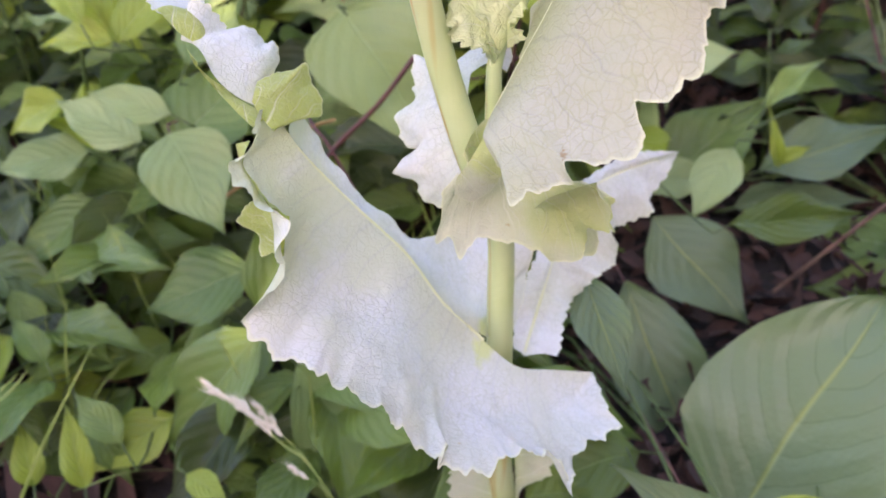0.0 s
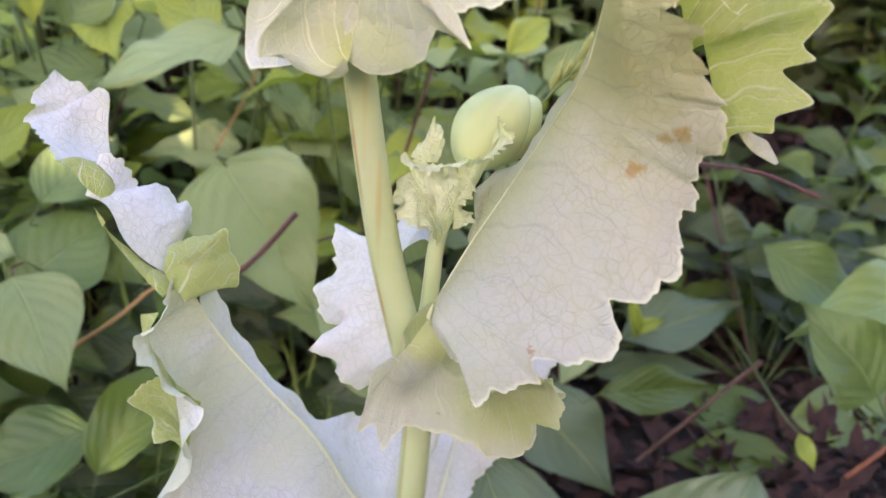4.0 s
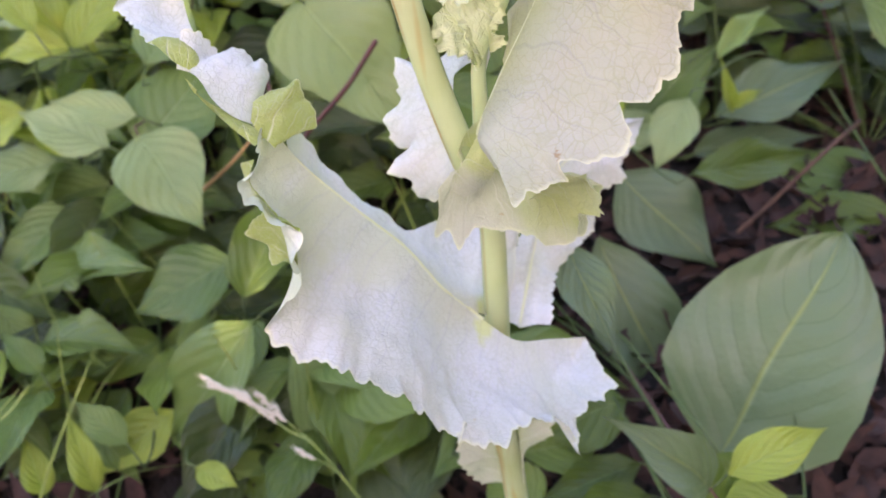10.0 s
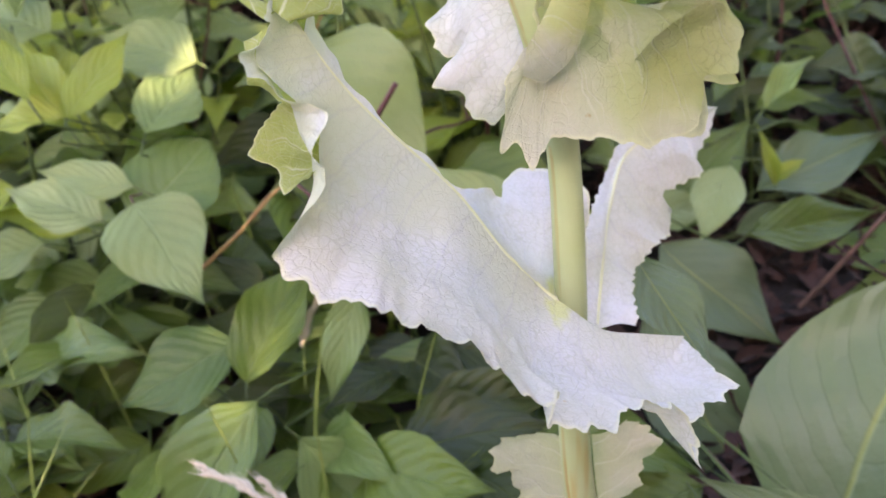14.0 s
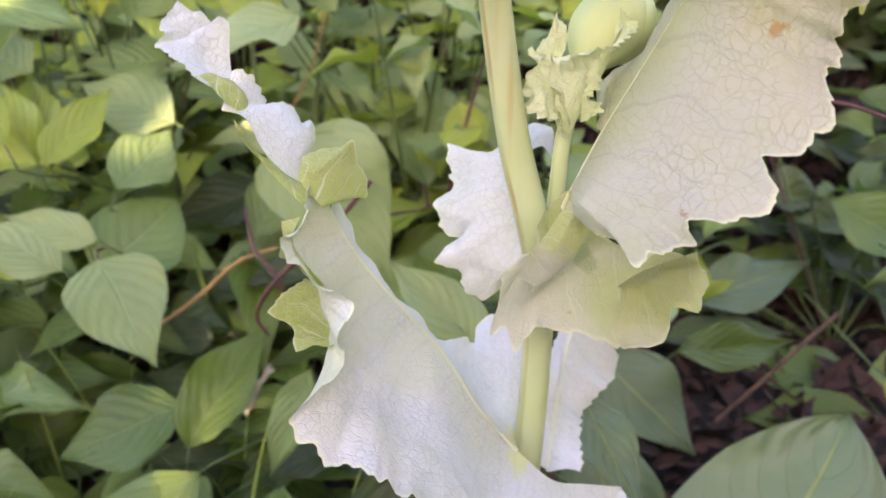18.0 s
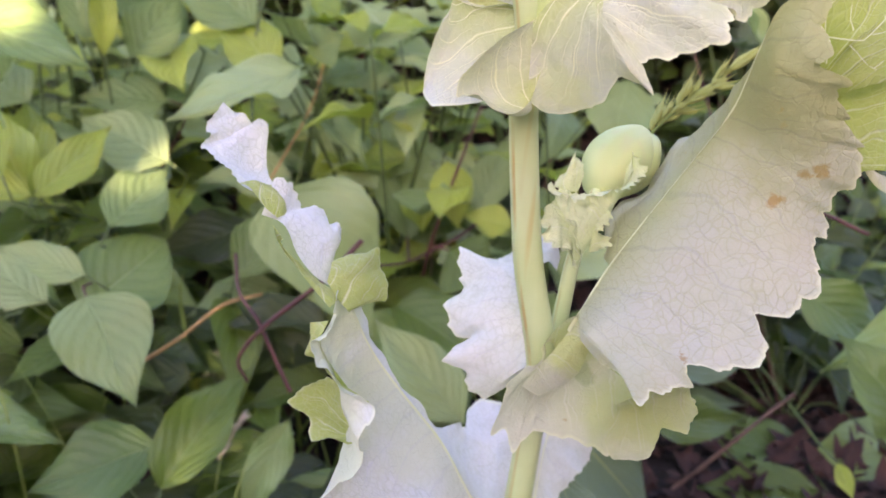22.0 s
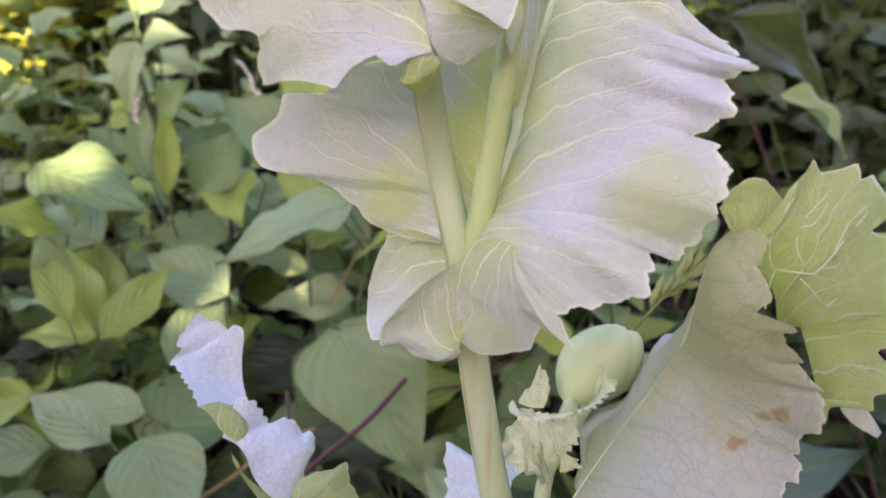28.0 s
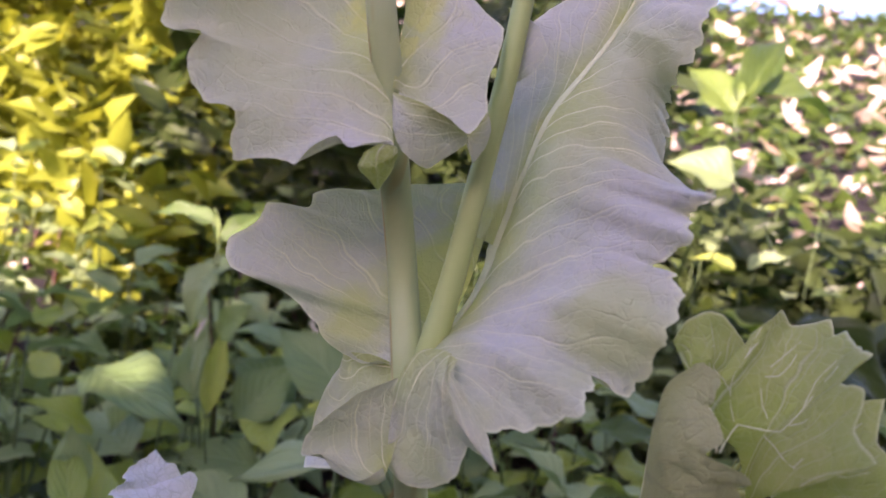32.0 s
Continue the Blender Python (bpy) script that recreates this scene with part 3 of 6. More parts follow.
def rib(leaf, points, thick, thin, name="midrib"):
    """A raised pale rib or vein that hugs the blade of its leaf."""
    tree = BVHTree.FromPolygons(*leaf_skins[leaf])
    n, sides = (60, 10) if name == "midrib" else (26, 6)
    line, _ = curve(points, n, 1.0)
    seated, normals = [], []
    for p in line:
        hit, nrm, _, gap = tree.find_nearest(Vector(p))
        near = hit is not None and gap < 0.03
        seated.append(hit if near else Vector(p))
        normals.append(nrm if near else Vector((0, -1, 0)))
    verts = []
    for k in range(n):
        lo, hi = max(0, k - 2), min(n, k + 3)
        c = sum(seated[lo:hi], Vector()) / (hi - lo)
        nrm = sum((q if q.y < 0 else -q for q in normals[lo:hi]), Vector()).normalized()
        way = (seated[min(n - 1, k + 1)] - seated[max(0, k - 1)]).normalized()
        side = way.cross(nrm).normalized()
        r = thick + (thin - thick) * k / (n - 1)
        verts += [c + side * r * math.cos(2 * math.pi * s / sides) + nrm * 0.28 * r * math.sin(2 * math.pi * s / sides) for s in range(sides)]
    faces = [(k * sides + s, k * sides + (s + 1) % sides, (k + 1) * sides + (s + 1) % sides, (k + 1) * sides + s) for k in range(n - 1) for s in range(sides)]
    part(name, mesh(name, verts, faces, RIB), leaf_parts[leaf])


lobe("low", "pale", 0.008, 0.0042, 0.0016,
     [(-0.0498, 0.2952, 0.6958), (-0.0439, 0.2967, 0.6816), (-0.0359, 0.3049, 0.6621), (-0.022, 0.3083, 0.6423), (-0.0037, 0.3123, 0.6179), (0.0116, 0.3129, 0.5905), (0.0233, 0.3187, 0.5717), (0.0331, 0.314, 0.564), (0.0458, 0.3156, 0.5518), (0.0625, 0.3286, 0.5403), (0.083, 0.3414, 0.5293)],
     [(-0.0511, 0.287, 0.698), (-0.0513, 0.2718, 0.6871), (-0.0569, 0.2645, 0.6861), (-0.0437, 0.2556, 0.6738), (-0.0358, 0.2536, 0.6673), (-0.0403, 0.2463, 0.6596), (-0.04, 0.2467, 0.6477), (-0.0527, 0.2386, 0.6306), (-0.041, 0.2368, 0.6169), (-0.0231, 0.2327, 0.6139), (0.001, 0.2262, 0.6043), (0.0184, 0.223, 0.584), (0.0258, 0.2306, 0.5827), (0.0224, 0.2303, 0.5727), (0.0407, 0.2338, 0.5664), (0.0467, 0.2461, 0.5638), (0.062, 0.2581, 0.553), (0.0746, 0.2687, 0.5214), (0.0765, 0.2864, 0.53), (0.0941, 0.3042, 0.525), (0.0904, 0.3155, 0.5279), (0.0832, 0.342, 0.5283)])
lobe("low", "pale", -0.004, 0.0008, 0.001,
     [(-0.0439, 0.2967, 0.6816), (-0.0359, 0.3049, 0.6621), (-0.022, 0.3083, 0.6423), (-0.0037, 0.3123, 0.6179), (0.0116, 0.3129, 0.5905), (0.0233, 0.3187, 0.5717), (0.033, 0.331, 0.5549)],
     [(-0.0448, 0.3124, 0.6895), (-0.0446, 0.3197, 0.6818), (-0.0434, 0.322, 0.6748), (-0.0409, 0.3246, 0.6683), (-0.0389, 0.3248, 0.6615), (-0.029, 0.3256, 0.6448), (-0.0171, 0.3292, 0.6261), (-0.0081, 0.3341, 0.6107), (0.0037, 0.359, 0.5995), (0.0104, 0.3725, 0.5903), (0.0114, 0.3856, 0.5928), (0.0185, 0.3943, 0.5957), (0.0268, 0.3953, 0.5947), (0.0421, 0.391, 0.5922), (0.048, 0.383, 0.586), (0.049, 0.3765, 0.5781), (0.042, 0.3585, 0.56), (0.0371, 0.3382, 0.5497)])
lobe("low", "pale", 0.003, 0.0018, 0.0012,
     [(-0.11, 0.345, 0.7549), (-0.1051, 0.346, 0.7507), (-0.1016, 0.347, 0.7505), (-0.098, 0.348, 0.7461), (-0.0958, 0.349, 0.7484), (-0.0914, 0.349, 0.7459), (-0.0912, 0.345, 0.7367), (-0.0897, 0.34, 0.7281), (-0.0845, 0.33, 0.7243), (-0.079, 0.322, 0.7205)],
     [(-0.11, 0.345, 0.7549), (-0.1123, 0.338, 0.7499), (-0.1142, 0.332, 0.7458), (-0.1111, 0.328, 0.7432), (-0.1137, 0.324, 0.7408), (-0.1087, 0.32, 0.7388), (-0.1056, 0.315, 0.7361), (-0.0996, 0.308, 0.7358), (-0.0924, 0.3, 0.7329)])
lobe("low", "green", 0.003, 0.0005, 0.0004,
     [(-0.0924, 0.3, 0.7333), (-0.0877, 0.297, 0.7328), (-0.0815, 0.295, 0.7264), (-0.0769, 0.296, 0.7222)],
     [(-0.0929, 0.302, 0.7329), (-0.0865, 0.306, 0.7332), (-0.08, 0.308, 0.7306), (-0.0757, 0.308, 0.7262), (-0.074, 0.304, 0.7215)])
lobe("low", "pale", 0.003, 0.0018, 0.001,
     [(-0.0838, 0.3, 0.7215), (-0.0758, 0.295, 0.7211), (-0.0717, 0.292, 0.7181), (-0.0688, 0.29, 0.7122), (-0.0652, 0.29, 0.7065), (-0.0609, 0.292, 0.701), (-0.0562, 0.295, 0.6966)],
     [(-0.0807, 0.308, 0.7347), (-0.075, 0.311, 0.7316), (-0.0717, 0.315, 0.7238), (-0.0708, 0.318, 0.7185), (-0.067, 0.322, 0.7197), (-0.0615, 0.326, 0.7162), (-0.0593, 0.328, 0.7113), (-0.0552, 0.328, 0.7123), (-0.0538, 0.328, 0.7052), (-0.0551, 0.325, 0.6985), (-0.056, 0.318, 0.694), (-0.0559, 0.3, 0.6944)])
lobe("low", "green", 0.002, 0, 0,
     [(-0.0782, 0.2919, 0.7213), (-0.0724, 0.2891, 0.7117), (-0.0623, 0.2865, 0.6999), (-0.054, 0.2843, 0.6919)],
     [(-0.0749, 0.2908, 0.716), (-0.0676, 0.2918, 0.7078), (-0.0602, 0.2929, 0.7), (-0.0504, 0.2931, 0.693)])
lobe("low", "green", 0.004, 0.0007, 0.0006,
     [(-0.0566, 0.294, 0.6987), (-0.0526, 0.29, 0.6944), (-0.0464, 0.286, 0.6895)],
     [(-0.0556, 0.3, 0.7048), (-0.0496, 0.305, 0.7064), (-0.0435, 0.309, 0.7058), (-0.0384, 0.312, 0.7082), (-0.0375, 0.312, 0.6993), (-0.0332, 0.311, 0.6935), (-0.0332, 0.306, 0.6873), (-0.0425, 0.298, 0.6901), (-0.0462, 0.288, 0.6888)])
lobe("low", "green", 0.001, 0.0008, 0.0004,
     [(-0.0534, 0.278, 0.6894), (-0.0553, 0.2714, 0.6831), (-0.0503, 0.2667, 0.6767), (-0.0433, 0.262, 0.6706)],
     [(-0.061, 0.2805, 0.6868), (-0.0606, 0.2787, 0.6793), (-0.0623, 0.2788, 0.6739), (-0.0578, 0.2781, 0.6722), (-0.0533, 0.274, 0.6676), (-0.0458, 0.2656, 0.6684)])
lobe("low", "green", 0.004, 0.001, 0.0006,
     [(-0.0352, 0.2594, 0.6672), (-0.036, 0.259, 0.6632), (-0.038, 0.2586, 0.659), (-0.0394, 0.2576, 0.6506)],
     [(-0.0444, 0.2628, 0.6696), (-0.0531, 0.2729, 0.6674), (-0.0628, 0.2805, 0.6585), (-0.0696, 0.2826, 0.6493), (-0.0615, 0.2804, 0.6442), (-0.0594, 0.2754, 0.6367), (-0.0464, 0.2673, 0.6446), (-0.0394, 0.2576, 0.6506)])
lobe("back", "pale", 0.003, 0.002, 0.002,
     [(0.046, 0.3453, 0.5343), (0.0533, 0.3797, 0.5463), (0.0607, 0.4114, 0.5597), (0.0716, 0.4399, 0.5766), (0.0881, 0.4576, 0.5823), (0.1329, 0.4957, 0.5819)],
     [(0.0398, 0.3446, 0.5394), (0.0412, 0.3745, 0.5515), (0.0496, 0.4048, 0.5619), (0.061, 0.4296, 0.5719), (0.0712, 0.4489, 0.5826), (0.1016, 0.4762, 0.5907), (0.1329, 0.4957, 0.5819)])
lobe("back", "pale", -0.003, 0.0022, 0.003,
     [(0.046, 0.3453, 0.5343), (0.0533, 0.3797, 0.5463), (0.0607, 0.4114, 0.5597), (0.0716, 0.4399, 0.5766), (0.0881, 0.4576, 0.5823), (0.1329, 0.4957, 0.5819)],
     [(0.064, 0.3504, 0.5312), (0.0672, 0.3825, 0.536), (0.0767, 0.4076, 0.5365), (0.0856, 0.4213, 0.5375), (0.0978, 0.4404, 0.5325), (0.0961, 0.4428, 0.5417), (0.0908, 0.4428, 0.5542), (0.1174, 0.4612, 0.5576), (0.1154, 0.4666, 0.5641), (0.1257, 0.4824, 0.5727), (0.1329, 0.4957, 0.5819)])
lobe("base", "collar", 0.004, 0.0032, 0.0035,
     [(0.0274, 0.345, 0.4754), (0.0282, 0.347, 0.4464), (0.0284, 0.345, 0.4214), (0.0284, 0.343, 0.4033)],
     [(0.0206, 0.343, 0.4834), (0.0025, 0.34, 0.4811), (-0.0059, 0.338, 0.473), (-0.0062, 0.338, 0.4608), (0.0011, 0.339, 0.4627), (0.0037, 0.339, 0.4505), (0.0022, 0.339, 0.4317), (0.0068, 0.339, 0.4175), (0.0153, 0.34, 0.4045)])
lobe("base", "collar", 0.004, 0.0032, 0.0035,
     [(0.0399, 0.346, 0.4776), (0.0402, 0.347, 0.4518), (0.0407, 0.345, 0.4272), (0.0404, 0.343, 0.4055)],
     [(0.0567, 0.347, 0.4824), (0.0665, 0.349, 0.4747), (0.0726, 0.348, 0.4661), (0.0626, 0.347, 0.457), (0.06, 0.346, 0.4457), (0.0499, 0.347, 0.4352), (0.0424, 0.346, 0.4267), (0.0415, 0.343, 0.4013)])
lobe("mid", "cream", 0.008, 0.0034, 0.0014,
     [(0.0865, 0.2521, 0.8228), (0.0807, 0.2553, 0.8167), (0.0787, 0.2589, 0.8032), (0.078, 0.2693, 0.7826), (0.0728, 0.2773, 0.7666), (0.0593, 0.2839, 0.7373), (0.0496, 0.2838, 0.7192), (0.0431, 0.2804, 0.707), (0.0397, 0.2772, 0.7009), (0.0405, 0.2697, 0.6952)],
     [(0.089, 0.2492, 0.8239), (0.093, 0.2483, 0.8218), (0.0907, 0.2474, 0.8163), (0.0939, 0.2445, 0.8089), (0.0918, 0.2421, 0.8023), (0.0991, 0.2407, 0.7993), (0.1004, 0.245, 0.7908), (0.1138, 0.2476, 0.7762), (0.1126, 0.2484, 0.767), (0.1085, 0.2531, 0.7563), (0.1122, 0.2562, 0.7508), (0.1048, 0.2461, 0.7431), (0.1064, 0.2371, 0.7364), (0.0974, 0.2329, 0.7275), (0.0869, 0.2343, 0.7245), (0.09, 0.2267, 0.7132), (0.08, 0.2276, 0.7089), (0.0672, 0.2313, 0.7063), (0.07, 0.2322, 0.6977), (0.0581, 0.2282, 0.6972), (0.0541, 0.2239, 0.6942), (0.0519, 0.226, 0.6939), (0.05, 0.2378, 0.6966), (0.0427, 0.2554, 0.6945)])
lobe("mid", "cream", -0.003, 0.0006, 0.0006,
     [(0.0787, 0.2589, 0.8032), (0.078, 0.2693, 0.7826), (0.0728, 0.2773, 0.7666), (0.0593, 0.2839, 0.7373), (0.0496, 0.2838, 0.7192)],
     [(0.0852, 0.279, 0.7947), (0.0888, 0.3132, 0.7723), (0.0905, 0.3352, 0.7599), (0.084, 0.3395, 0.7566), (0.0703, 0.3277, 0.7383), (0.0586, 0.3208, 0.7333), (0.052, 0.314, 0.7288), (0.0511, 0.3041, 0.7167)])
lobe("mid", "green", 0.005, 0.001, 0.001,
     [(0.0856, 0.2569, 0.8198), (0.0933, 0.262, 0.8077), (0.101, 0.2652, 0.802), (0.1061, 0.2728, 0.7879)],
     [(0.0806, 0.2522, 0.8285), (0.0836, 0.2518, 0.8334), (0.0915, 0.2533, 0.8374), (0.0982, 0.2593, 0.83), (0.0996, 0.2597, 0.8335), (0.1073, 0.2653, 0.8409), (0.1101, 0.2656, 0.8367), (0.1194, 0.2653, 0.84), (0.1203, 0.2633, 0.836), (0.1231, 0.2619, 0.8377), (0.1243, 0.2569, 0.8337), (0.1263, 0.247, 0.8318), (0.1197, 0.2508, 0.8246), (0.1229, 0.2412, 0.8235), (0.1211, 0.2406, 0.8146), (0.1262, 0.2332, 0.8081)])
lobe("mid", "green", 0.003, 0.0006, 0.0008,
     [(0.104, 0.2807, 0.8127), (0.107, 0.2769, 0.8036), (0.1128, 0.2724, 0.788), (0.1184, 0.2683, 0.7703), (0.1198, 0.2645, 0.7605)],
     [(0.1341, 0.2626, 0.8221), (0.1328, 0.2621, 0.8112), (0.1381, 0.2525, 0.8052), (0.1329, 0.2564, 0.7954), (0.136, 0.2524, 0.7917), (0.1288, 0.2565, 0.7877), (0.1372, 0.2502, 0.7804), (0.1293, 0.2541, 0.7751), (0.1299, 0.2534, 0.7706), (0.1222, 0.2616, 0.7686), (0.1207, 0.2642, 0.7601)])
lobe("mid", "cream", 0.001, 0, 0.0004,
     [(0.1222, 0.2617, 0.769), (0.1267, 0.2591, 0.7639), (0.1335, 0.2568, 0.7607)],
     [(0.127, 0.2656, 0.7672), (0.1322, 0.264, 0.7654), (0.1369, 0.2615, 0.7607)])
lobe("mid", "collar", 0.008, 0.002, 0.0012,
     [(0.0281, 0.2816, 0.6833), (0.0331, 0.2801, 0.6938), (0.0397, 0.2769, 0.7003), (0.0438, 0.2686, 0.6926), (0.0501, 0.2594, 0.6887), (0.0606, 0.2495, 0.6859)],
     [(0.0248, 0.2882, 0.672), (0.0186, 0.2899, 0.6619), (0.0161, 0.289, 0.6507), (0.014, 0.2891, 0.6395), (0.0199, 0.2903, 0.6403), (0.0245, 0.2888, 0.6312), (0.0275, 0.2889, 0.6373), (0.0318, 0.2891, 0.641), (0.0433, 0.2884, 0.6402), (0.055, 0.2871, 0.6377), (0.0618, 0.2854, 0.6367), (0.0664, 0.2854, 0.64), (0.0776, 0.2839, 0.6398), (0.0802, 0.2834, 0.6443), (0.0777, 0.2799, 0.6547), (0.0806, 0.2758, 0.6554), (0.0857, 0.2682, 0.6582), (0.083, 0.2668, 0.6629), (0.0835, 0.2603, 0.6769), (0.0799, 0.259, 0.6787), (0.0772, 0.2539, 0.6849)])
lobe("mid", "collar", 0.005, 0.0016, 0.0016,
     [(0.0556, 0.266, 0.6697), (0.0616, 0.262, 0.6768), (0.0694, 0.257, 0.683), (0.076, 0.254, 0.6872)],
     [(0.0587, 0.278, 0.6489), (0.0633, 0.277, 0.6429), (0.0747, 0.27, 0.6483), (0.0741, 0.264, 0.6611), (0.0816, 0.258, 0.6636), (0.0822, 0.254, 0.6784), (0.0786, 0.252, 0.6836), (0.0768, 0.252, 0.6874)])
lobe("mid", "collar", 0.001, 0.0, 0.0003,
     [(0.0408, 0.28, 0.6983), (0.0357, 0.279, 0.69), (0.031, 0.2785, 0.6822), (0.0258, 0.2795, 0.6745)],
     [(0.0456, 0.279, 0.6865), (0.0425, 0.28, 0.6771), (0.0373, 0.283, 0.6677), (0.0305, 0.285, 0.6619), (0.0237, 0.286, 0.6647)])
lobe("mid", "pale", 0.006, 0.0028, 0.0025,
     [(0.0321, 0.2928, 0.6708), (0.03, 0.2996, 0.6743), (0.0274, 0.3082, 0.6828), (0.0259, 0.3169, 0.6916), (0.0266, 0.3221, 0.6998)],
     [(0.0255, 0.297, 0.6671), (0.0201, 0.3053, 0.6546), (0.0148, 0.3104, 0.6451), (0.0104, 0.3134, 0.6412), (0.0047, 0.3126, 0.6445), (0.003, 0.3138, 0.6532), (-0.0068, 0.316, 0.658), (0.0039, 0.321, 0.6667), (-0.0031, 0.3239, 0.6653), (-0.0066, 0.3329, 0.6745), (0.0004, 0.3401, 0.6802), (-0.0025, 0.3484, 0.6876), (-0.0025, 0.3591, 0.6933), (0.0042, 0.358, 0.691), (0.0128, 0.3541, 0.69), (0.0145, 0.3567, 0.6942), (0.0218, 0.3563, 0.6966), (0.0319, 0.3572, 0.6998), (0.0399, 0.3514, 0.6992), (0.0408, 0.3394, 0.6958)])
lobe("top", "fan", 0.008, 0.0024, 0.003,
     [(0.0622, 0.3131, 0.9568), (0.0521, 0.3045, 0.9281), (0.0432, 0.2985, 0.9099), (0.0345, 0.2904, 0.8907), (0.0269, 0.2944, 0.8614), (0.0203, 0.2905, 0.8329), (0.0153, 0.2791, 0.8203), (0.0135, 0.2654, 0.8112)],
     [(0.0704, 0.3065, 0.9584), (0.0805, 0.2926, 0.9436), (0.0791, 0.2868, 0.9233), (0.078, 0.2915, 0.9151), (0.073, 0.2976, 0.9117), (0.0713, 0.3114, 0.9054), (0.0731, 0.3053, 0.8933), (0.0709, 0.3026, 0.8824), (0.0794, 0.2978, 0.8741), (0.0818, 0.2911, 0.8734), (0.0856, 0.2724, 0.8709), (0.0805, 0.2755, 0.8686), (0.0865, 0.2521, 0.8663), (0.081, 0.2612, 0.8624), (0.0816, 0.251, 0.8554), (0.0724, 0.2583, 0.8477), (0.0776, 0.2541, 0.846), (0.0816, 0.2475, 0.8382), (0.0805, 0.2491, 0.8271), (0.0742, 0.2548, 0.8164), (0.07, 0.256, 0.8126), (0.0633, 0.2478, 0.8153), (0.0641, 0.2447, 0.809), (0.0626, 0.2422, 0.8019), (0.0522, 0.2435, 0.8033), (0.0408, 0.2445, 0.8014), (0.036, 0.2416, 0.8002), (0.0302, 0.2467, 0.8008), (0.0229, 0.2536, 0.8027)])
lobe("top", "fan", -0.003, 0.0006, 0.001,
     [(0.0622, 0.3131, 0.9568), (0.0521, 0.3045, 0.9281), (0.0432, 0.2985, 0.9099), (0.0345, 0.2904, 0.8907), (0.0269, 0.2944, 0.8614), (0.0244, 0.2937, 0.8503)],
     [(0.045, 0.312, 0.959), (0.036, 0.304, 0.94), (0.026, 0.297, 0.928), (0.023, 0.294, 0.909), (0.021, 0.293, 0.889), (0.019, 0.294, 0.871), (0.019, 0.295, 0.852)])
lobe("top", "fan", 0.005, 0.0006, 0.0028,
     [(0.0218, 0.2978, 0.872), (0.0201, 0.2971, 0.8535), (0.0173, 0.292, 0.8334), (0.013, 0.2828, 0.8196), (0.0113, 0.2721, 0.8123)],
     [(0.016, 0.298, 0.871), (0.007, 0.296, 0.87), (-0.003, 0.294, 0.868), (-0.017, 0.292, 0.864), (-0.032, 0.288, 0.861), (-0.036, 0.287, 0.858), (-0.0375, 0.287, 0.8532), (-0.0502, 0.2827, 0.8528), (-0.0518, 0.2812, 0.8459), (-0.06, 0.2786, 0.8395), (-0.0569, 0.2789, 0.8304), (-0.0413, 0.2836, 0.8264), (-0.0266, 0.288, 0.8168), (-0.0224, 0.2885, 0.8108), (-0.0138, 0.2859, 0.8077), (-0.0019, 0.2748, 0.8084)])
lobe("top", "fan", 0.006, 0.0002, 0.0008,
     [(-0.0181, 0.2872, 0.8097), (-0.0055, 0.2813, 0.8104), (0.0067, 0.2712, 0.8084)],
     [(-0.0193, 0.2889, 0.802), (-0.0249, 0.2886, 0.7884), (-0.0264, 0.288, 0.7763), (-0.02, 0.2809, 0.7728), (-0.0072, 0.2731, 0.777), (0.0034, 0.27, 0.7846)])
lobe("top", "fan", 0.006, 0.0002, 0.0006,
     [(0.0099, 0.2635, 0.8072), (0.0125, 0.26, 0.7974), (0.011, 0.26, 0.787), (0.009, 0.261, 0.7781)],
     [(0.0075, 0.262, 0.8062), (-0.0006, 0.256, 0.8012), (-0.0092, 0.2535, 0.7915), (-0.0136, 0.2535, 0.7858), (-0.0137, 0.254, 0.7811), (-0.0075, 0.252, 0.7839), (-0.0027, 0.252, 0.7803), (0.0035, 0.2535, 0.7802), (0.0085, 0.2575, 0.7827)])
lobe("top", "fan", -0.006, 0.0004, 0.0008,
     [(0.0078, 0.2629, 0.8053), (0.0097, 0.261, 0.8093), (0.012, 0.259, 0.8126), (0.015, 0.258, 0.8155), (0.022, 0.2538, 0.8164), (0.0266, 0.2507, 0.8145)],
     [(0.0088, 0.2618, 0.7809), (0.0142, 0.2617, 0.7782), (0.0199, 0.2611, 0.7776), (0.0262, 0.2583, 0.7804), (0.0322, 0.2519, 0.785), (0.0338, 0.246, 0.7934), (0.0387, 0.2401, 0.7929), (0.0426, 0.2366, 0.7898), (0.0391, 0.2403, 0.7975), (0.0337, 0.2425, 0.8039), (0.0306, 0.2445, 0.8091)])
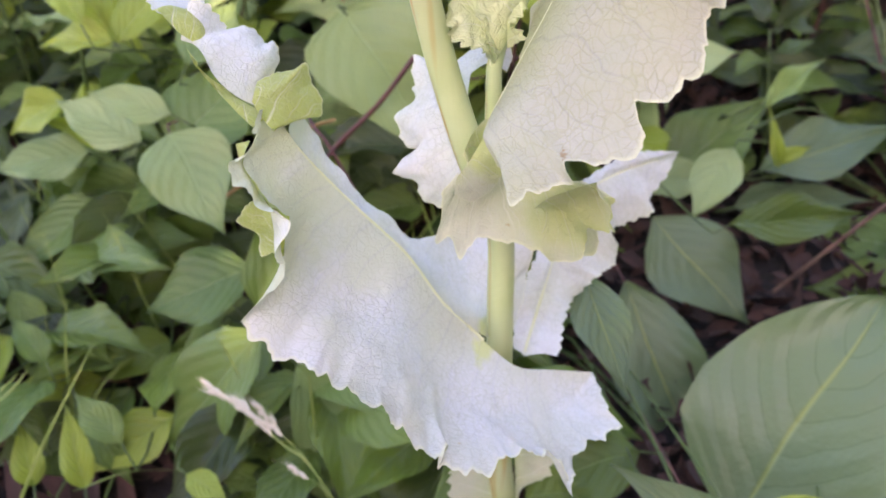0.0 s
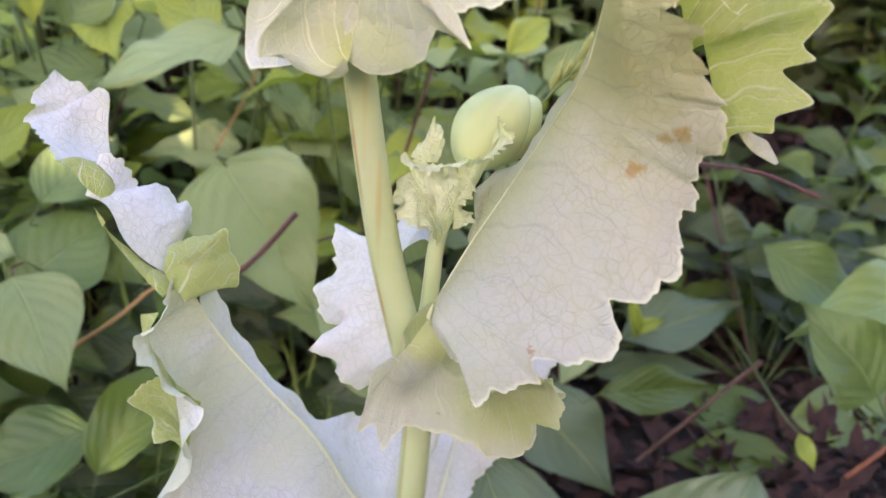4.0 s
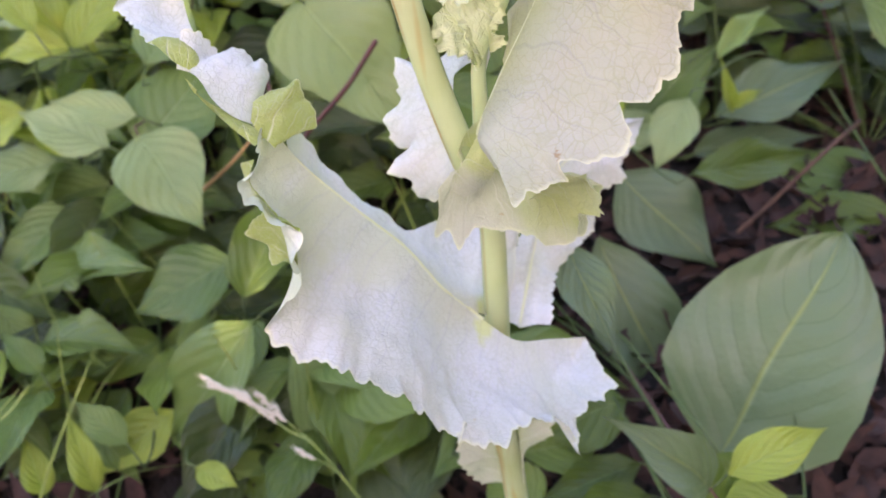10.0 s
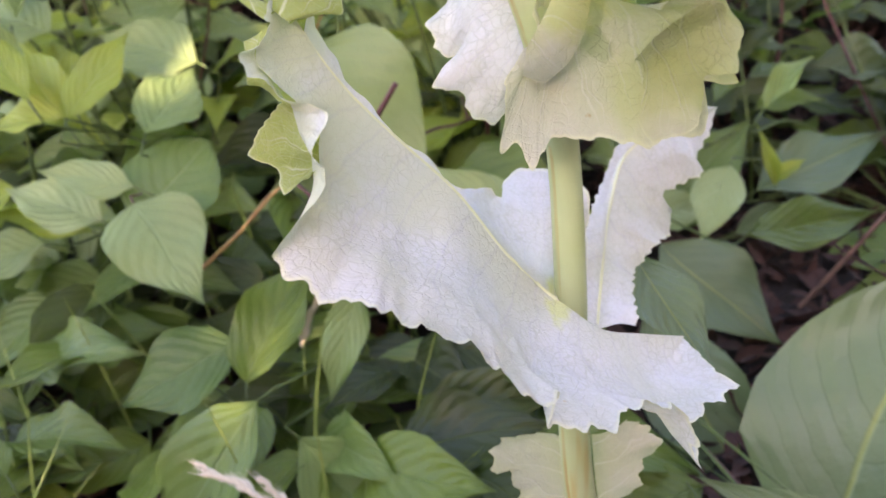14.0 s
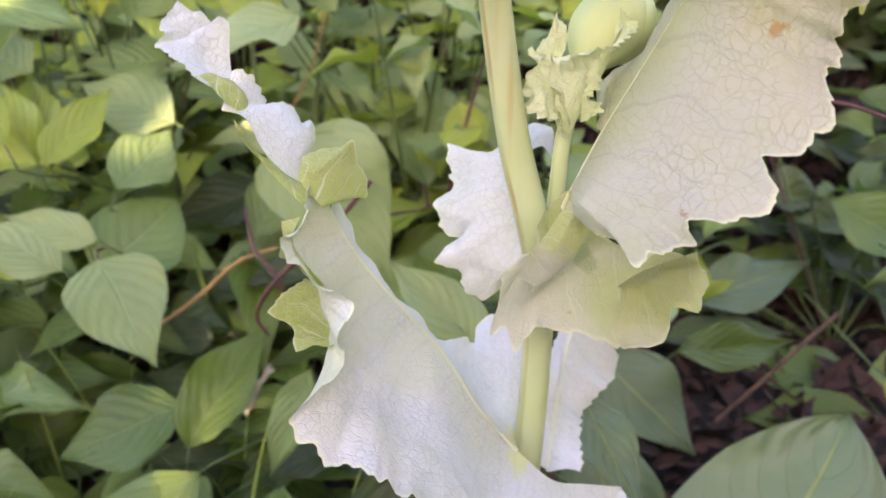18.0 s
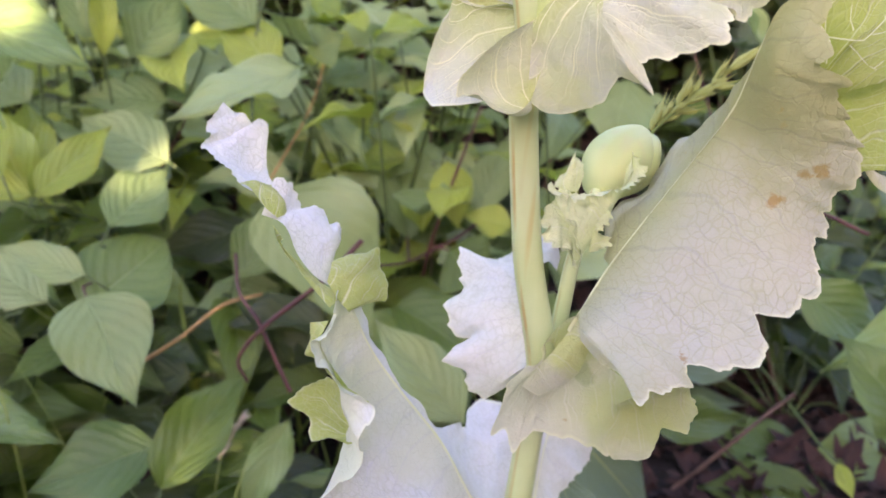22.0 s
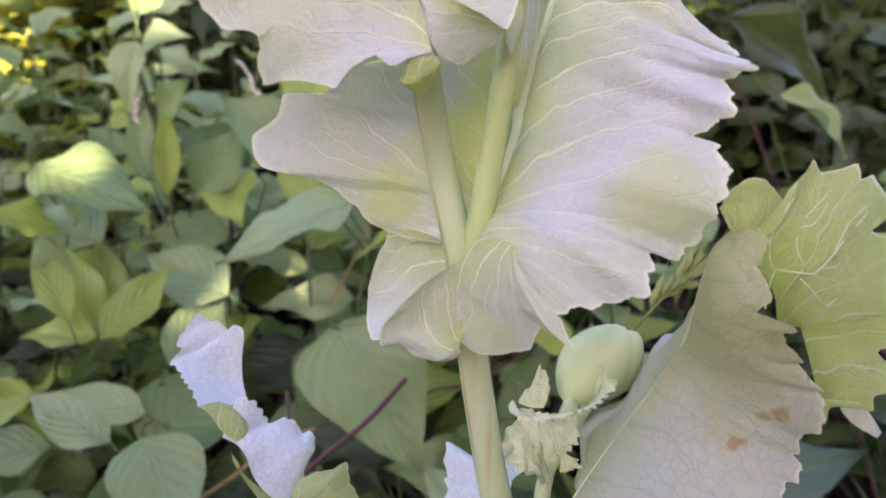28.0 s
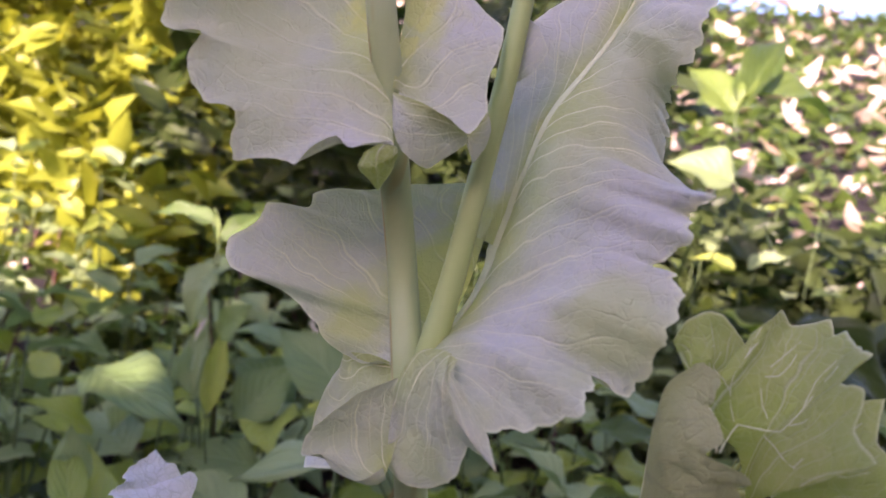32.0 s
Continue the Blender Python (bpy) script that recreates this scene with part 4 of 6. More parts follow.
lobe("crown", "fan", 0.005, 0.0008, 0.0022,
     [(-0.0246, 0.264, 0.9331), (-0.0207, 0.263, 0.9199), (-0.0171, 0.262, 0.9101), (-0.0133, 0.254, 0.9), (-0.009, 0.2485, 0.8905), (-0.0020, 0.2468, 0.881), (0.0008, 0.2435, 0.8725), (0.0031, 0.2405, 0.8668)],
     [(-0.0401, 0.246, 0.9257), (-0.0507, 0.242, 0.9178), (-0.0607, 0.238, 0.9096), (-0.068, 0.2355, 0.9025), (-0.0691, 0.234, 0.8958), (-0.0645, 0.234, 0.8922), (-0.0558, 0.2345, 0.8924), (-0.0575, 0.2335, 0.8872), (-0.0575, 0.233, 0.882), (-0.051, 0.233, 0.8745), (-0.0417, 0.234, 0.8732), (-0.0424, 0.2345, 0.8665), (-0.0416, 0.235, 0.8605), (-0.0361, 0.236, 0.862), (-0.0286, 0.237, 0.8608), (-0.0225, 0.2375, 0.8587), (-0.0183, 0.238, 0.8628), (-0.0118, 0.2385, 0.8658), (-0.0069, 0.239, 0.8631), (-0.0025, 0.2395, 0.8659), (0.0021, 0.24, 0.8668)])
lobe("crown", "green", -0.003, 0.0003, 0.0003,
     [(-0.0045, 0.2388, 0.8651), (-0.0002, 0.2382, 0.8677), (0.0038, 0.2398, 0.8677)],
     [(-0.0034, 0.243, 0.8604), (-0.0011, 0.245, 0.8563), (0.0018, 0.244, 0.8621), (0.0039, 0.241, 0.8666)])
lobe("crown", "fan", -0.004, 0.0003, 0.0012,
     [(-0.0077, 0.257, 0.9283), (-0.0058, 0.257, 0.9127), (-0.0046, 0.2535, 0.8983), (-0.003, 0.2490, 0.8861)],
     [(0.0054, 0.262, 0.9297), (0.014, 0.264, 0.9184), (0.0224, 0.265, 0.9112), (0.0226, 0.262, 0.9013), (0.0214, 0.258, 0.8914), (0.0237, 0.2535, 0.883), (0.021, 0.2465, 0.8743), (0.015, 0.2455, 0.878), (0.0082, 0.246, 0.8814), (-0.0019, 0.2495, 0.8844)])
lobe("crown", "fan", 0.003, 0.0006, 0.0008,
     [(-0.0029, 0.2495, 0.8851), (0.0082, 0.246, 0.8814), (0.015, 0.2455, 0.878), (0.021, 0.2465, 0.8743)],
     [(-0.0015, 0.2485, 0.8805), (0.0020, 0.2488, 0.8712), (0.0056, 0.2515, 0.8674), (0.0095, 0.254, 0.8658), (0.0147, 0.253, 0.8691), (0.0199, 0.251, 0.8723)])
lobe("crown", "fan", 0.001, 0.0003, 0.0005,
     [(0.0237, 0.2535, 0.883), (0.0227, 0.25, 0.8782), (0.021, 0.2465, 0.8743)],
     [(0.0247, 0.257, 0.8791), (0.0249, 0.257, 0.8733), (0.0219, 0.253, 0.8684), (0.0204, 0.249, 0.8722)])
lobe("crown", "fan", 0.002, 0.0003, 0.0005,
     [(0.0207, 0.2766, 0.9225), (0.0236, 0.2768, 0.911), (0.0256, 0.2768, 0.8994)],
     [(0.0296, 0.278, 0.9167), (0.0348, 0.2767, 0.9092), (0.0313, 0.2759, 0.9017), (0.0272, 0.2771, 0.8999)])
lobe("shoot", "bract", 0.003, 0.0012, 0.0012,
     [(0.039, 0.299, 0.712), (0.042, 0.298, 0.718), (0.046, 0.3, 0.725), (0.051, 0.304, 0.733), (0.055, 0.308, 0.742), (0.056, 0.31, 0.751)],
     [(0.026, 0.3, 0.745), (0.029, 0.297, 0.742), (0.035, 0.295, 0.741), (0.04, 0.294, 0.742), (0.046, 0.295, 0.744), (0.052, 0.298, 0.745), (0.056, 0.303, 0.747), (0.058, 0.307, 0.751), (0.057, 0.31, 0.757)])
lobe("shoot", "bract", 0.0012, 0.0022, 0.0014,
     [(0.026, 0.3, 0.745), (0.029, 0.297, 0.742), (0.035, 0.295, 0.741), (0.04, 0.294, 0.742), (0.046, 0.295, 0.744), (0.052, 0.298, 0.745), (0.056, 0.303, 0.747), (0.058, 0.307, 0.751), (0.057, 0.31, 0.756)],
     [(0.026, 0.297, 0.745), (0.028, 0.294, 0.741), (0.034, 0.291, 0.74), (0.039, 0.29, 0.742), (0.046, 0.291, 0.744), (0.052, 0.294, 0.744), (0.058, 0.3, 0.746), (0.061, 0.304, 0.751), (0.058, 0.307, 0.758)])
lobe("shoot", "bract", 0.003, 0.0014, 0.0018,
     [(0.028, 0.304, 0.742), (0.032, 0.303, 0.741), (0.037, 0.303, 0.741)],
     [(0.029, 0.306, 0.744), (0.032, 0.307, 0.748), (0.035, 0.309, 0.755), (0.038, 0.309, 0.752), (0.039, 0.306, 0.748)])
lobe("shoot", "bract", 0.003, 0.0022, 0.003,
     [(0.028, 0.297, 0.739), (0.035, 0.297, 0.728), (0.039, 0.297, 0.715)],
     [(0.025, 0.294, 0.738), (0.023, 0.292, 0.735), (0.024, 0.29, 0.729), (0.024, 0.29, 0.726), (0.03, 0.291, 0.721), (0.034, 0.291, 0.72), (0.038, 0.293, 0.714)])
lobe("shoot", "bract", 0.003, 0.002, 0.003,
     [(0.043, 0.297, 0.738), (0.044, 0.297, 0.728), (0.044, 0.297, 0.719)],
     [(0.051, 0.3, 0.735), (0.049, 0.297, 0.731), (0.045, 0.294, 0.728), (0.049, 0.293, 0.727), (0.051, 0.293, 0.724), (0.046, 0.294, 0.721)])
lobe("shoot", "bract", 0.002, 0.001, 0.002,
     [(0.037, 0.297, 0.731), (0.039, 0.297, 0.724), (0.041, 0.297, 0.716)],
     [(0.033, 0.293, 0.733), (0.035, 0.292, 0.728), (0.037, 0.292, 0.722), (0.041, 0.294, 0.715)])
MAIN = [(0.0352, 0.3472, 0.3546, 0.0078), (0.0340, 0.3457, 0.4159, 0.0075), (0.0317, 0.3398, 0.4739, 0.0072), (0.0354, 0.3307, 0.5684, 0.0066), (0.0364, 0.3278, 0.6263, 0.0063), (0.0310, 0.2934, 0.6724, 0.0062), (0.0198, 0.2924, 0.7170, 0.0057), (0.0106, 0.2865, 0.7743, 0.0052), (0.0081, 0.2748, 0.8031, 0.0049), (-0.0001, 0.2776, 0.8370, 0.0047), (-0.0037, 0.2618, 0.8689, 0.0046), (-0.0053, 0.2568, 0.8827, 0.0045), (-0.0086, 0.2496, 0.9014, 0.0044), (-0.0112, 0.2464, 0.9157, 0.0043), (-0.0152, 0.2452, 0.9347, 0.0043)]
PEDUNCLE = [(0.0082, 0.2763, 0.8009, 0.0043), (0.0128, 0.2734, 0.8119, 0.0042), (0.0169, 0.2738, 0.8381, 0.0038), (0.0203, 0.2720, 0.8652, 0.0035), (0.0236, 0.2712, 0.8917, 0.0033), (0.0251, 0.2709, 0.9098, 0.0032), (0.0268, 0.2709, 0.9359, 0.0031)]
SIDE = [(0.032, 0.304, 0.667, 0.003), (0.037, 0.303, 0.682, 0.0034), (0.038, 0.302, 0.696, 0.0032), (0.039, 0.302, 0.712, 0.003), (0.0440, 0.3119, 0.7280, 0.0030), (0.0500, 0.3233, 0.7400, 0.0030)]
BUD = [(0.0455, 0.3225, 0.7345), (0.0680, 0.3375, 0.7615)]
rib("low", [(0.031, 0.3164, 0.5648), (0.0234, 0.3179, 0.5722), (0.0118, 0.312, 0.591), (-0.0035, 0.3113, 0.6183), (-0.0217, 0.3073, 0.6426), (-0.0355, 0.304, 0.6623), (-0.0435, 0.2957, 0.6818), (-0.0482, 0.2948, 0.6945)], 0.001, 0.00035)
rib("back", [(0.0459, 0.3441, 0.5342), (0.0533, 0.3788, 0.5468), (0.0607, 0.4105, 0.5602), (0.0716, 0.4389, 0.5769), (0.088, 0.4566, 0.5827), (0.1274, 0.4924, 0.582)], 0.0012, 0.0004)
rib("mid", [(0.0361, 0.281, 0.6908), (0.0398, 0.2781, 0.7005), (0.0431, 0.2804, 0.707), (0.0496, 0.2838, 0.7192), (0.0593, 0.2839, 0.7373), (0.0728, 0.2773, 0.7666), (0.078, 0.2693, 0.7826), (0.0787, 0.2589, 0.8032), (0.0807, 0.2553, 0.8167)], 0.0008, 0.0003)
rib("top", [(0.0139, 0.2788, 0.8167), (0.0204, 0.2895, 0.833), (0.027, 0.2934, 0.8614), (0.0346, 0.2894, 0.8906), (0.0432, 0.2974, 0.9097), (0.0521, 0.3035, 0.9278), (0.0621, 0.3121, 0.9565)], 0.0027, 0.0008)
rib("mid", [(0.0953, 0.252, 0.8015), (0.1018, 0.2533, 0.808), (0.1123, 0.2554, 0.8171), (0.1271, 0.2582, 0.8265)], 0.00032, 0.0002, "vein")
rib("mid", [(0.0992, 0.2528, 0.8056), (0.0966, 0.2526, 0.8162), (0.0997, 0.2535, 0.8281), (0.1036, 0.2544, 0.8387)], 0.0002, 0.00012, "vein")
rib("mid", [(0.105, 0.254, 0.8112), (0.1046, 0.2542, 0.8228), (0.1093, 0.2552, 0.832), (0.1116, 0.2558, 0.838)], 0.0002, 0.00012, "vein")
rib("mid", [(0.1123, 0.2554, 0.8171), (0.1145, 0.2559, 0.8238), (0.121, 0.2572, 0.8303)], 0.0002, 0.00012, "vein")
rib("mid", [(0.1018, 0.2533, 0.808), (0.1153, 0.2555, 0.8021), (0.1322, 0.2585, 0.8038)], 0.0002, 0.00012, "vein")
rib("mid", [(0.0953, 0.252, 0.8015), (0.0917, 0.2517, 0.8157), (0.0909, 0.252, 0.8301)], 0.0002, 0.00012, "vein")
rib("mid", [(0.1084, 0.2546, 0.813), (0.12, 0.2566, 0.8113), (0.1281, 0.2581, 0.8165)], 0.0002, 0.00012, "vein")
rib("mid", [(0.0997, 0.2535, 0.8281), (0.103, 0.2541, 0.8314), (0.1058, 0.2546, 0.8316)], 0.0002, 0.00012, "vein")
rib("mid", [(0.0969, 0.2527, 0.8162), (0.0932, 0.2522, 0.8217), (0.0941, 0.2525, 0.8276)], 0.0002, 0.00012, "vein")
rib("mid", [(0.1046, 0.2542, 0.8228), (0.1087, 0.2549, 0.8247), (0.1123, 0.2557, 0.8309)], 0.0002, 0.00012, "vein")
rib("mid", [(0.1153, 0.2555, 0.8021), (0.1206, 0.2565, 0.8055), (0.1263, 0.2575, 0.8061)], 0.0002, 0.00012, "vein")

part("stem", mesh("stem", *tube([(0.02, 0.40, GROUND - 0.02, 0.0085)] + MAIN, 120, 20, ridged=0.015), STEM), poppy, "thick smooth pale green stem with brown streaks")
part("flower_stalk", mesh("flower_stalk", *tube(PEDUNCLE, 50, 16), STALK), poppy)
shoot = part("side_shoot", mesh("side_shoot", *tube(SIDE, 40, 14), STEM), poppy)


def bud_half(name, a, b, fat, parent, label):
    """An oval half of the closed bud."""
    way = (b - a).normalized()
    turn = way.to_track_quat("Z", "X").to_matrix()
    length = (b - a).length
    verts, faces, n, m = [], [], 30, 36
    for i in range(n + 1):
        f = i / n
        r = fat * math.sin(math.pi * f) ** 0.6 * (1.04 - 0.16 * f)
        for j in range(m):
            g = 2 * math.pi * j / m
            seam = 1 - 0.10 * math.exp(-((math.sin(g - 0.5) / 0.12) ** 2)) * (0.3 + f)
            verts.append(a + turn @ Vector((r * seam * math.cos(g), r * seam * math.sin(g), length * f)))
    faces = [(i * m + j, i * m + (j + 1) % m, (i + 1) * m + (j + 1) % m, (i + 1) * m + j) for i in range(n) for j in range(m)]
    return part(name, mesh(name, verts, faces, BUDSKIN), parent, label)


low_end, high_end = Vector(BUD[0]), Vector(BUD[1])
bud = bud_half("bud", low_end, high_end, 0.0142, poppy, "closed oval pale green bud")
bud_half("sepal", low_end + Vector((0.0075, 0.004, 0.001)), high_end + Vector((0.006, 0.005, -0.004)), 0.0115, bud, "")

# ---- shrubs ----
OUTLINES = {
    "pointed": ((0, 0.04), (0.03, 0.30), (0.10, 0.68), (0.22, 0.95), (0.34, 1.0), (0.48, 0.92), (0.62, 0.70), (0.75, 0.43), (0.86, 0.20), (0.94, 0.075), (1, 0.01)),
    "slender": ((0, 0.04), (0.05, 0.24), (0.15, 0.66), (0.30, 0.96), (0.42, 1.0), (0.56, 0.90), (0.70, 0.62), (0.82, 0.33), (0.91, 0.14), (0.96, 0.06), (1, 0.01)),
    "broad": ((0, 0.05), (0.03, 0.36), (0.12, 0.74), (0.26, 0.96), (0.40, 1.0), (0.56, 0.95), (0.72, 0.77), (0.84, 0.54), (0.93, 0.30), (0.98, 0.12), (1, 0.02)),
    "heart": ((0, 0.10), (0.015, 0.52), (0.06, 0.84), (0.15, 0.99), (0.28, 0.98), (0.42, 0.88), (0.58, 0.69), (0.74, 0.44), (0.87, 0.20), (0.95, 0.07), (1, 0.01)),
}


def leaf_mesh(material, outline, bend, fold, wavy, sway, seed, nu=20, nv=11):
    """A leaf one unit long from its stalk along x, one unit wide along y, with a drawn-out tip."""
    at, wide = zip(*OUTLINES[outline])
    verts, uvs = [], []
    for i in range(nu + 1):
        s = i / nu
        s = 0.5 * s + 0.5 * (0.5 - 0.5 * math.cos(math.pi * s))
        half = 0.5 * float(np.interp(s, at, wide))
        half *= 1 + 0.05 * noise.noise(Vector((s * 7, seed * 3.7, 0)))
        for j in range(nv):
            t = 2 * j / (nv - 1) - 1
            back = 0.05 * abs(t) * math.exp(-s * 16) if outline == "heart" else 0.0
            y = half * t + sway * s * s + 0.012 * math.sin(s * 9 + seed)
            z = -bend * (s - 0.15) ** 2 * 1.2 + fold * (abs(t) ** 1.4 - 0.35 * t * t * t * t) * half
            z += wavy * math.sin(s * 11 + seed + t) * t * t * half + 0.035 * noise.noise(Vector((s * 2.4, t * 1.2, seed)))
            quilt = (s * 7.0 - 7.5 * (abs(t) * 0.5) ** 1.3) % 1.0
            z += 0.004 * math.sin(math.pi * quilt) * min(1, 6 * abs(t)) * half * 2
            verts.append((s - back, y, z))
            uvs.append((s, 0.5 + 0.5 * t))
    faces = [(i * nv + j, (i + 1) * nv + j, (i + 1) * nv + j + 1, i * nv + j + 1) for i in range(nu) for j in range(nv - 1)]
    return mesh("shrub_leaf", verts, faces, material, uvs)


LEAF_FORMS = (("pointed", 0.12, 0.22, 0.08, 0.03), ("pointed", 0.30, 0.36, 0.12, -0.05), ("slender", 0.03, 0.12, 0.10, 0.04), ("pointed", 0.5, 0.3, 0.08, 0.0),
              ("broad", 0.08, 0.12, 0.05, 0.02), ("heart", 0.10, 0.24, 0.06, 0.02), ("slender", 0.22, 0.45, 0.10, -0.03), ("pointed", 0.20, 0.18, 0.16, 0.07))
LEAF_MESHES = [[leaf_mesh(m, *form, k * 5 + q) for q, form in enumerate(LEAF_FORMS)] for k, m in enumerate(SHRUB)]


def place_leaf(parent, base, tip, normal, width, kind, roll=0.0, variant=None):
    base, tip, normal = Vector(base), Vector(tip), Vector(normal)
    x = tip - base
    length = x.length
    x.normalize()
    y = normal.cross(x).normalized()
    if roll:
        y = Matrix.Rotation(radians(roll), 3, x) @ y
    z = x.cross(y)
    ob = new("leaf", LEAF_MESHES[kind][rng.choice((0, 1, 2, 3, 6, 7)) if variant is None else variant])
    m = Matrix((x * length, y * width, z * length)).transposed().to_4x4()
    m.translation = base
    ob.parent = parent
    ob.matrix_parent_inverse = Matrix.Translation(-parent.location)
    ob.matrix_basis = m
    return ob


# the leaves nearest to the walk, gathered on the shrubs that bear them
SHRUB_SEATS = {}


def seat(x, y):
    """The shrub whose foot is nearest."""
    key = (round(x / 0.45), round(y / 0.5))
    if key not in SHRUB_SEATS:
        fx, fy = key[0] * 0.45 + rng.uniform(-0.08, 0.08), max(key[1] * 0.5 + rng.uniform(0, 0.12), 0.72)
        SHRUB_SEATS[key] = thing("shrub", rng.choice(("leafy green shrub with pointed ovate leaves in pairs", "low shrub with broad matt green leaves on thin red twigs")),
                                 "shrub", "shrubs behind the poppy", (fx, fy, ground_z(fx, fy)))
    return SHRUB_SEATS[key]


def bush_leaf(base, tip, normal, width, kind, roll=0.0, bend=0.1):
    foot = seat(base[0], base[1] + 0.1)
    place_leaf(foot, base, tip, normal, width, kind, roll, 4 if bend == 0.05 else 5 if bend == 0.07 else 0 if bend < 0.09 else (2 if bend < 0.13 else 1 if bend < 0.22 else 3))
    b, f = Vector(base), foot.location
    back = (Vector(base) - Vector(tip)).normalized()
    joint = b + back * 0.02 + Vector((0, 0.01, -0.012))
    knee = Vector((f.x * 0.45 + b.x * 0.55, max(f.y, b.y + 0.05), f.z * 0.4 + b.z * 0.6))
    pts = [(*f, 0.0018), (*knee, 0.0015), (*joint, 0.0011), (*b, 0.0009)]
    part("twig", mesh("twig", *tube(pts, 14, 6), rng.choice((GREEN_STEM, GREEN_STEM, GREEN_STEM, GREEN_STEM, GREEN_STEM, GREEN_STEM, TWIG))), foot)


bush_leaf((0.223, 0.761, 0.373), (0.371, 0.825, 0.355), (-0.17, -0.55, 0.82), 0.051, 0, 15, 0.1)
bush_leaf((0.452, 0.677, 0.441), (0.384, 0.696, 0.518), (-0.31, -0.49, 0.82), 0.092, 4, 0, 0.15)
bush_leaf((0.389, 0.673, 0.399), (0.395, 0.644, 0.379), (-0.27, -0.45, 0.85), 0.018, 2, 0, 0.12)
bush_leaf((0.728, 1.068, 0.765), (0.637, 1.039, 0.638), (-0.39, -0.60, 0.70), 0.044, 4, 0, 0.2)
bush_leaf((0.649, 1.071, 0.735), (0.809, 1.088, 0.713), (-0.41, -0.60, 0.69), 0.038, 2, 0, 0.2)
bush_leaf((0.200, 0.976, 0.697), (0.186, 0.948, 0.612), (-0.13, -0.67, 0.73), 0.083, 1, 0, 0.1)
bush_leaf((-0.233, 0.620, 0.349), (-0.182, 0.718, 0.437), (0.16, -0.51, 0.85), 0.062, 0, 0, 0.18)
bush_leaf((-0.167, 0.651, 0.262), (-0.124, 0.688, 0.315), (0.15, -0.48, 0.86), 0.032, 1, 0, 0.12)
bush_leaf((-0.130, 0.680, 0.196), (-0.090, 0.652, 0.131), (0.11, -0.43, 0.90), 0.074, 0, 0, 0.12)
bush_leaf((-0.372, 0.726, 0.471), (-0.469, 0.752, 0.508), (0.36, -0.53, 0.77), 0.060, 1, 0, 0.1)
bush_leaf((-0.327, 0.771, 0.537), (-0.295, 0.856, 0.577), (0.29, -0.61, 0.74), 0.066, 1, 0, 0.12)
bush_leaf((-0.123, 0.628, 0.425), (-0.159, 0.595, 0.338), (0.11, -0.49, 0.86), 0.039, 1, 0, 0.12)
bush_leaf((-0.039, 0.976, 0.479), (-0.078, 1.129, 0.641), (0.02, -0.64, 0.77), 0.082, 1, 0, 0.08)
bush_leaf((-0.426, 0.815, 0.546), (-0.493, 0.865, 0.649), (0.30, -0.57, 0.76), 0.048, 2, 0, 0.2)
bush_leaf((-0.217, 0.959, 0.776), (-0.279, 1.030, 0.843), (0.16, -0.71, 0.68), 0.052, 2, 0, 0.12)
bush_leaf((-0.217, 0.957, 0.770), (-0.115, 1.035, 0.852), (0.11, -0.73, 0.68), 0.059, 2, 0, 0.25)
bush_leaf((-0.153, 0.987, 0.694), (-0.066, 1.097, 0.711), (0.06, -0.69, 0.72), 0.042, 2, 0, 0.3)
bush_leaf((-0.172, 0.986, 0.692), (-0.131, 0.994, 0.715), (0.09, -0.69, 0.72), 0.060, 1, 0, 0.12)
bush_leaf((0.009, 0.880, 0.503), (0.057, 0.871, 0.471), (-0.04, -0.59, 0.81), 0.089, 0, 0, 0.12)
bush_leaf((-0.000, 0.957, 0.586), (0.018, 0.934, 0.510), (-0.02, -0.62, 0.78), 0.054, 2, 0, 0.12)
bush_leaf((-0.549, 1.224, 0.802), (-0.573, 1.210, 0.758), (0.30, -0.67, 0.68), 0.072, 1, 0, 0.12)
bush_leaf((-0.398, 0.913, 0.695), (-0.427, 0.930, 0.768), (0.31, -0.63, 0.71), 0.038, 1, 0, 0.12)
bush_leaf((-0.402, 0.771, 0.560), (-0.487, 0.765, 0.569), (0.33, -0.52, 0.79), 0.040, 2, 0, 0.2)
bush_leaf((0.178, 1.311, 1.204), (0.239, 1.363, 1.369), (-0.09, -0.86, 0.49), 0.060, 0, 0, 0.2)
bush_leaf((0.171, 1.310, 1.195), (0.096, 1.336, 1.285), (-0.04, -0.86, 0.51), 0.068, 0, 0, 0.2)
bush_leaf((0.183, 1.311, 1.222), (0.371, 1.403, 1.276), (-0.13, -0.85, 0.51), 0.060, 0, 0, 0.3)
bush_leaf((0.179, 1.270, 1.085), (0.089, 1.247, 1.111), (-0.04, -0.83, 0.55), 0.080, 1, 0, 0.2)
# Darkened leaf colour keeps this leaf looking unlit.
bush_leaf((0.253, 1.103, 0.885), (0.431, 1.149, 0.788), (-0.21, -0.71, 0.67), 0.082, 3, 10, 0.2)
bush_leaf((0.318, 1.087, 0.796), (0.448, 1.136, 0.734), (-0.23, -0.68, 0.70), 0.041, 1, 0, 0.2)
bush_leaf((0.039, 1.062, 0.726), (0.133, 1.136, 0.729), (-0.01, -0.72, 0.69), 0.041, 0, 0, 0.12)
bush_leaf((0.248, 0.798, 0.484), (0.306, 0.847, 0.529), (-0.20, -0.62, 0.76), 0.024, 4, 0, 0.2)
bush_leaf((0.131, 0.538, 0.274), (0.047, 0.523, 0.248), (-0.00, -0.41, 0.91), 0.071, 0, 0, 0.1)
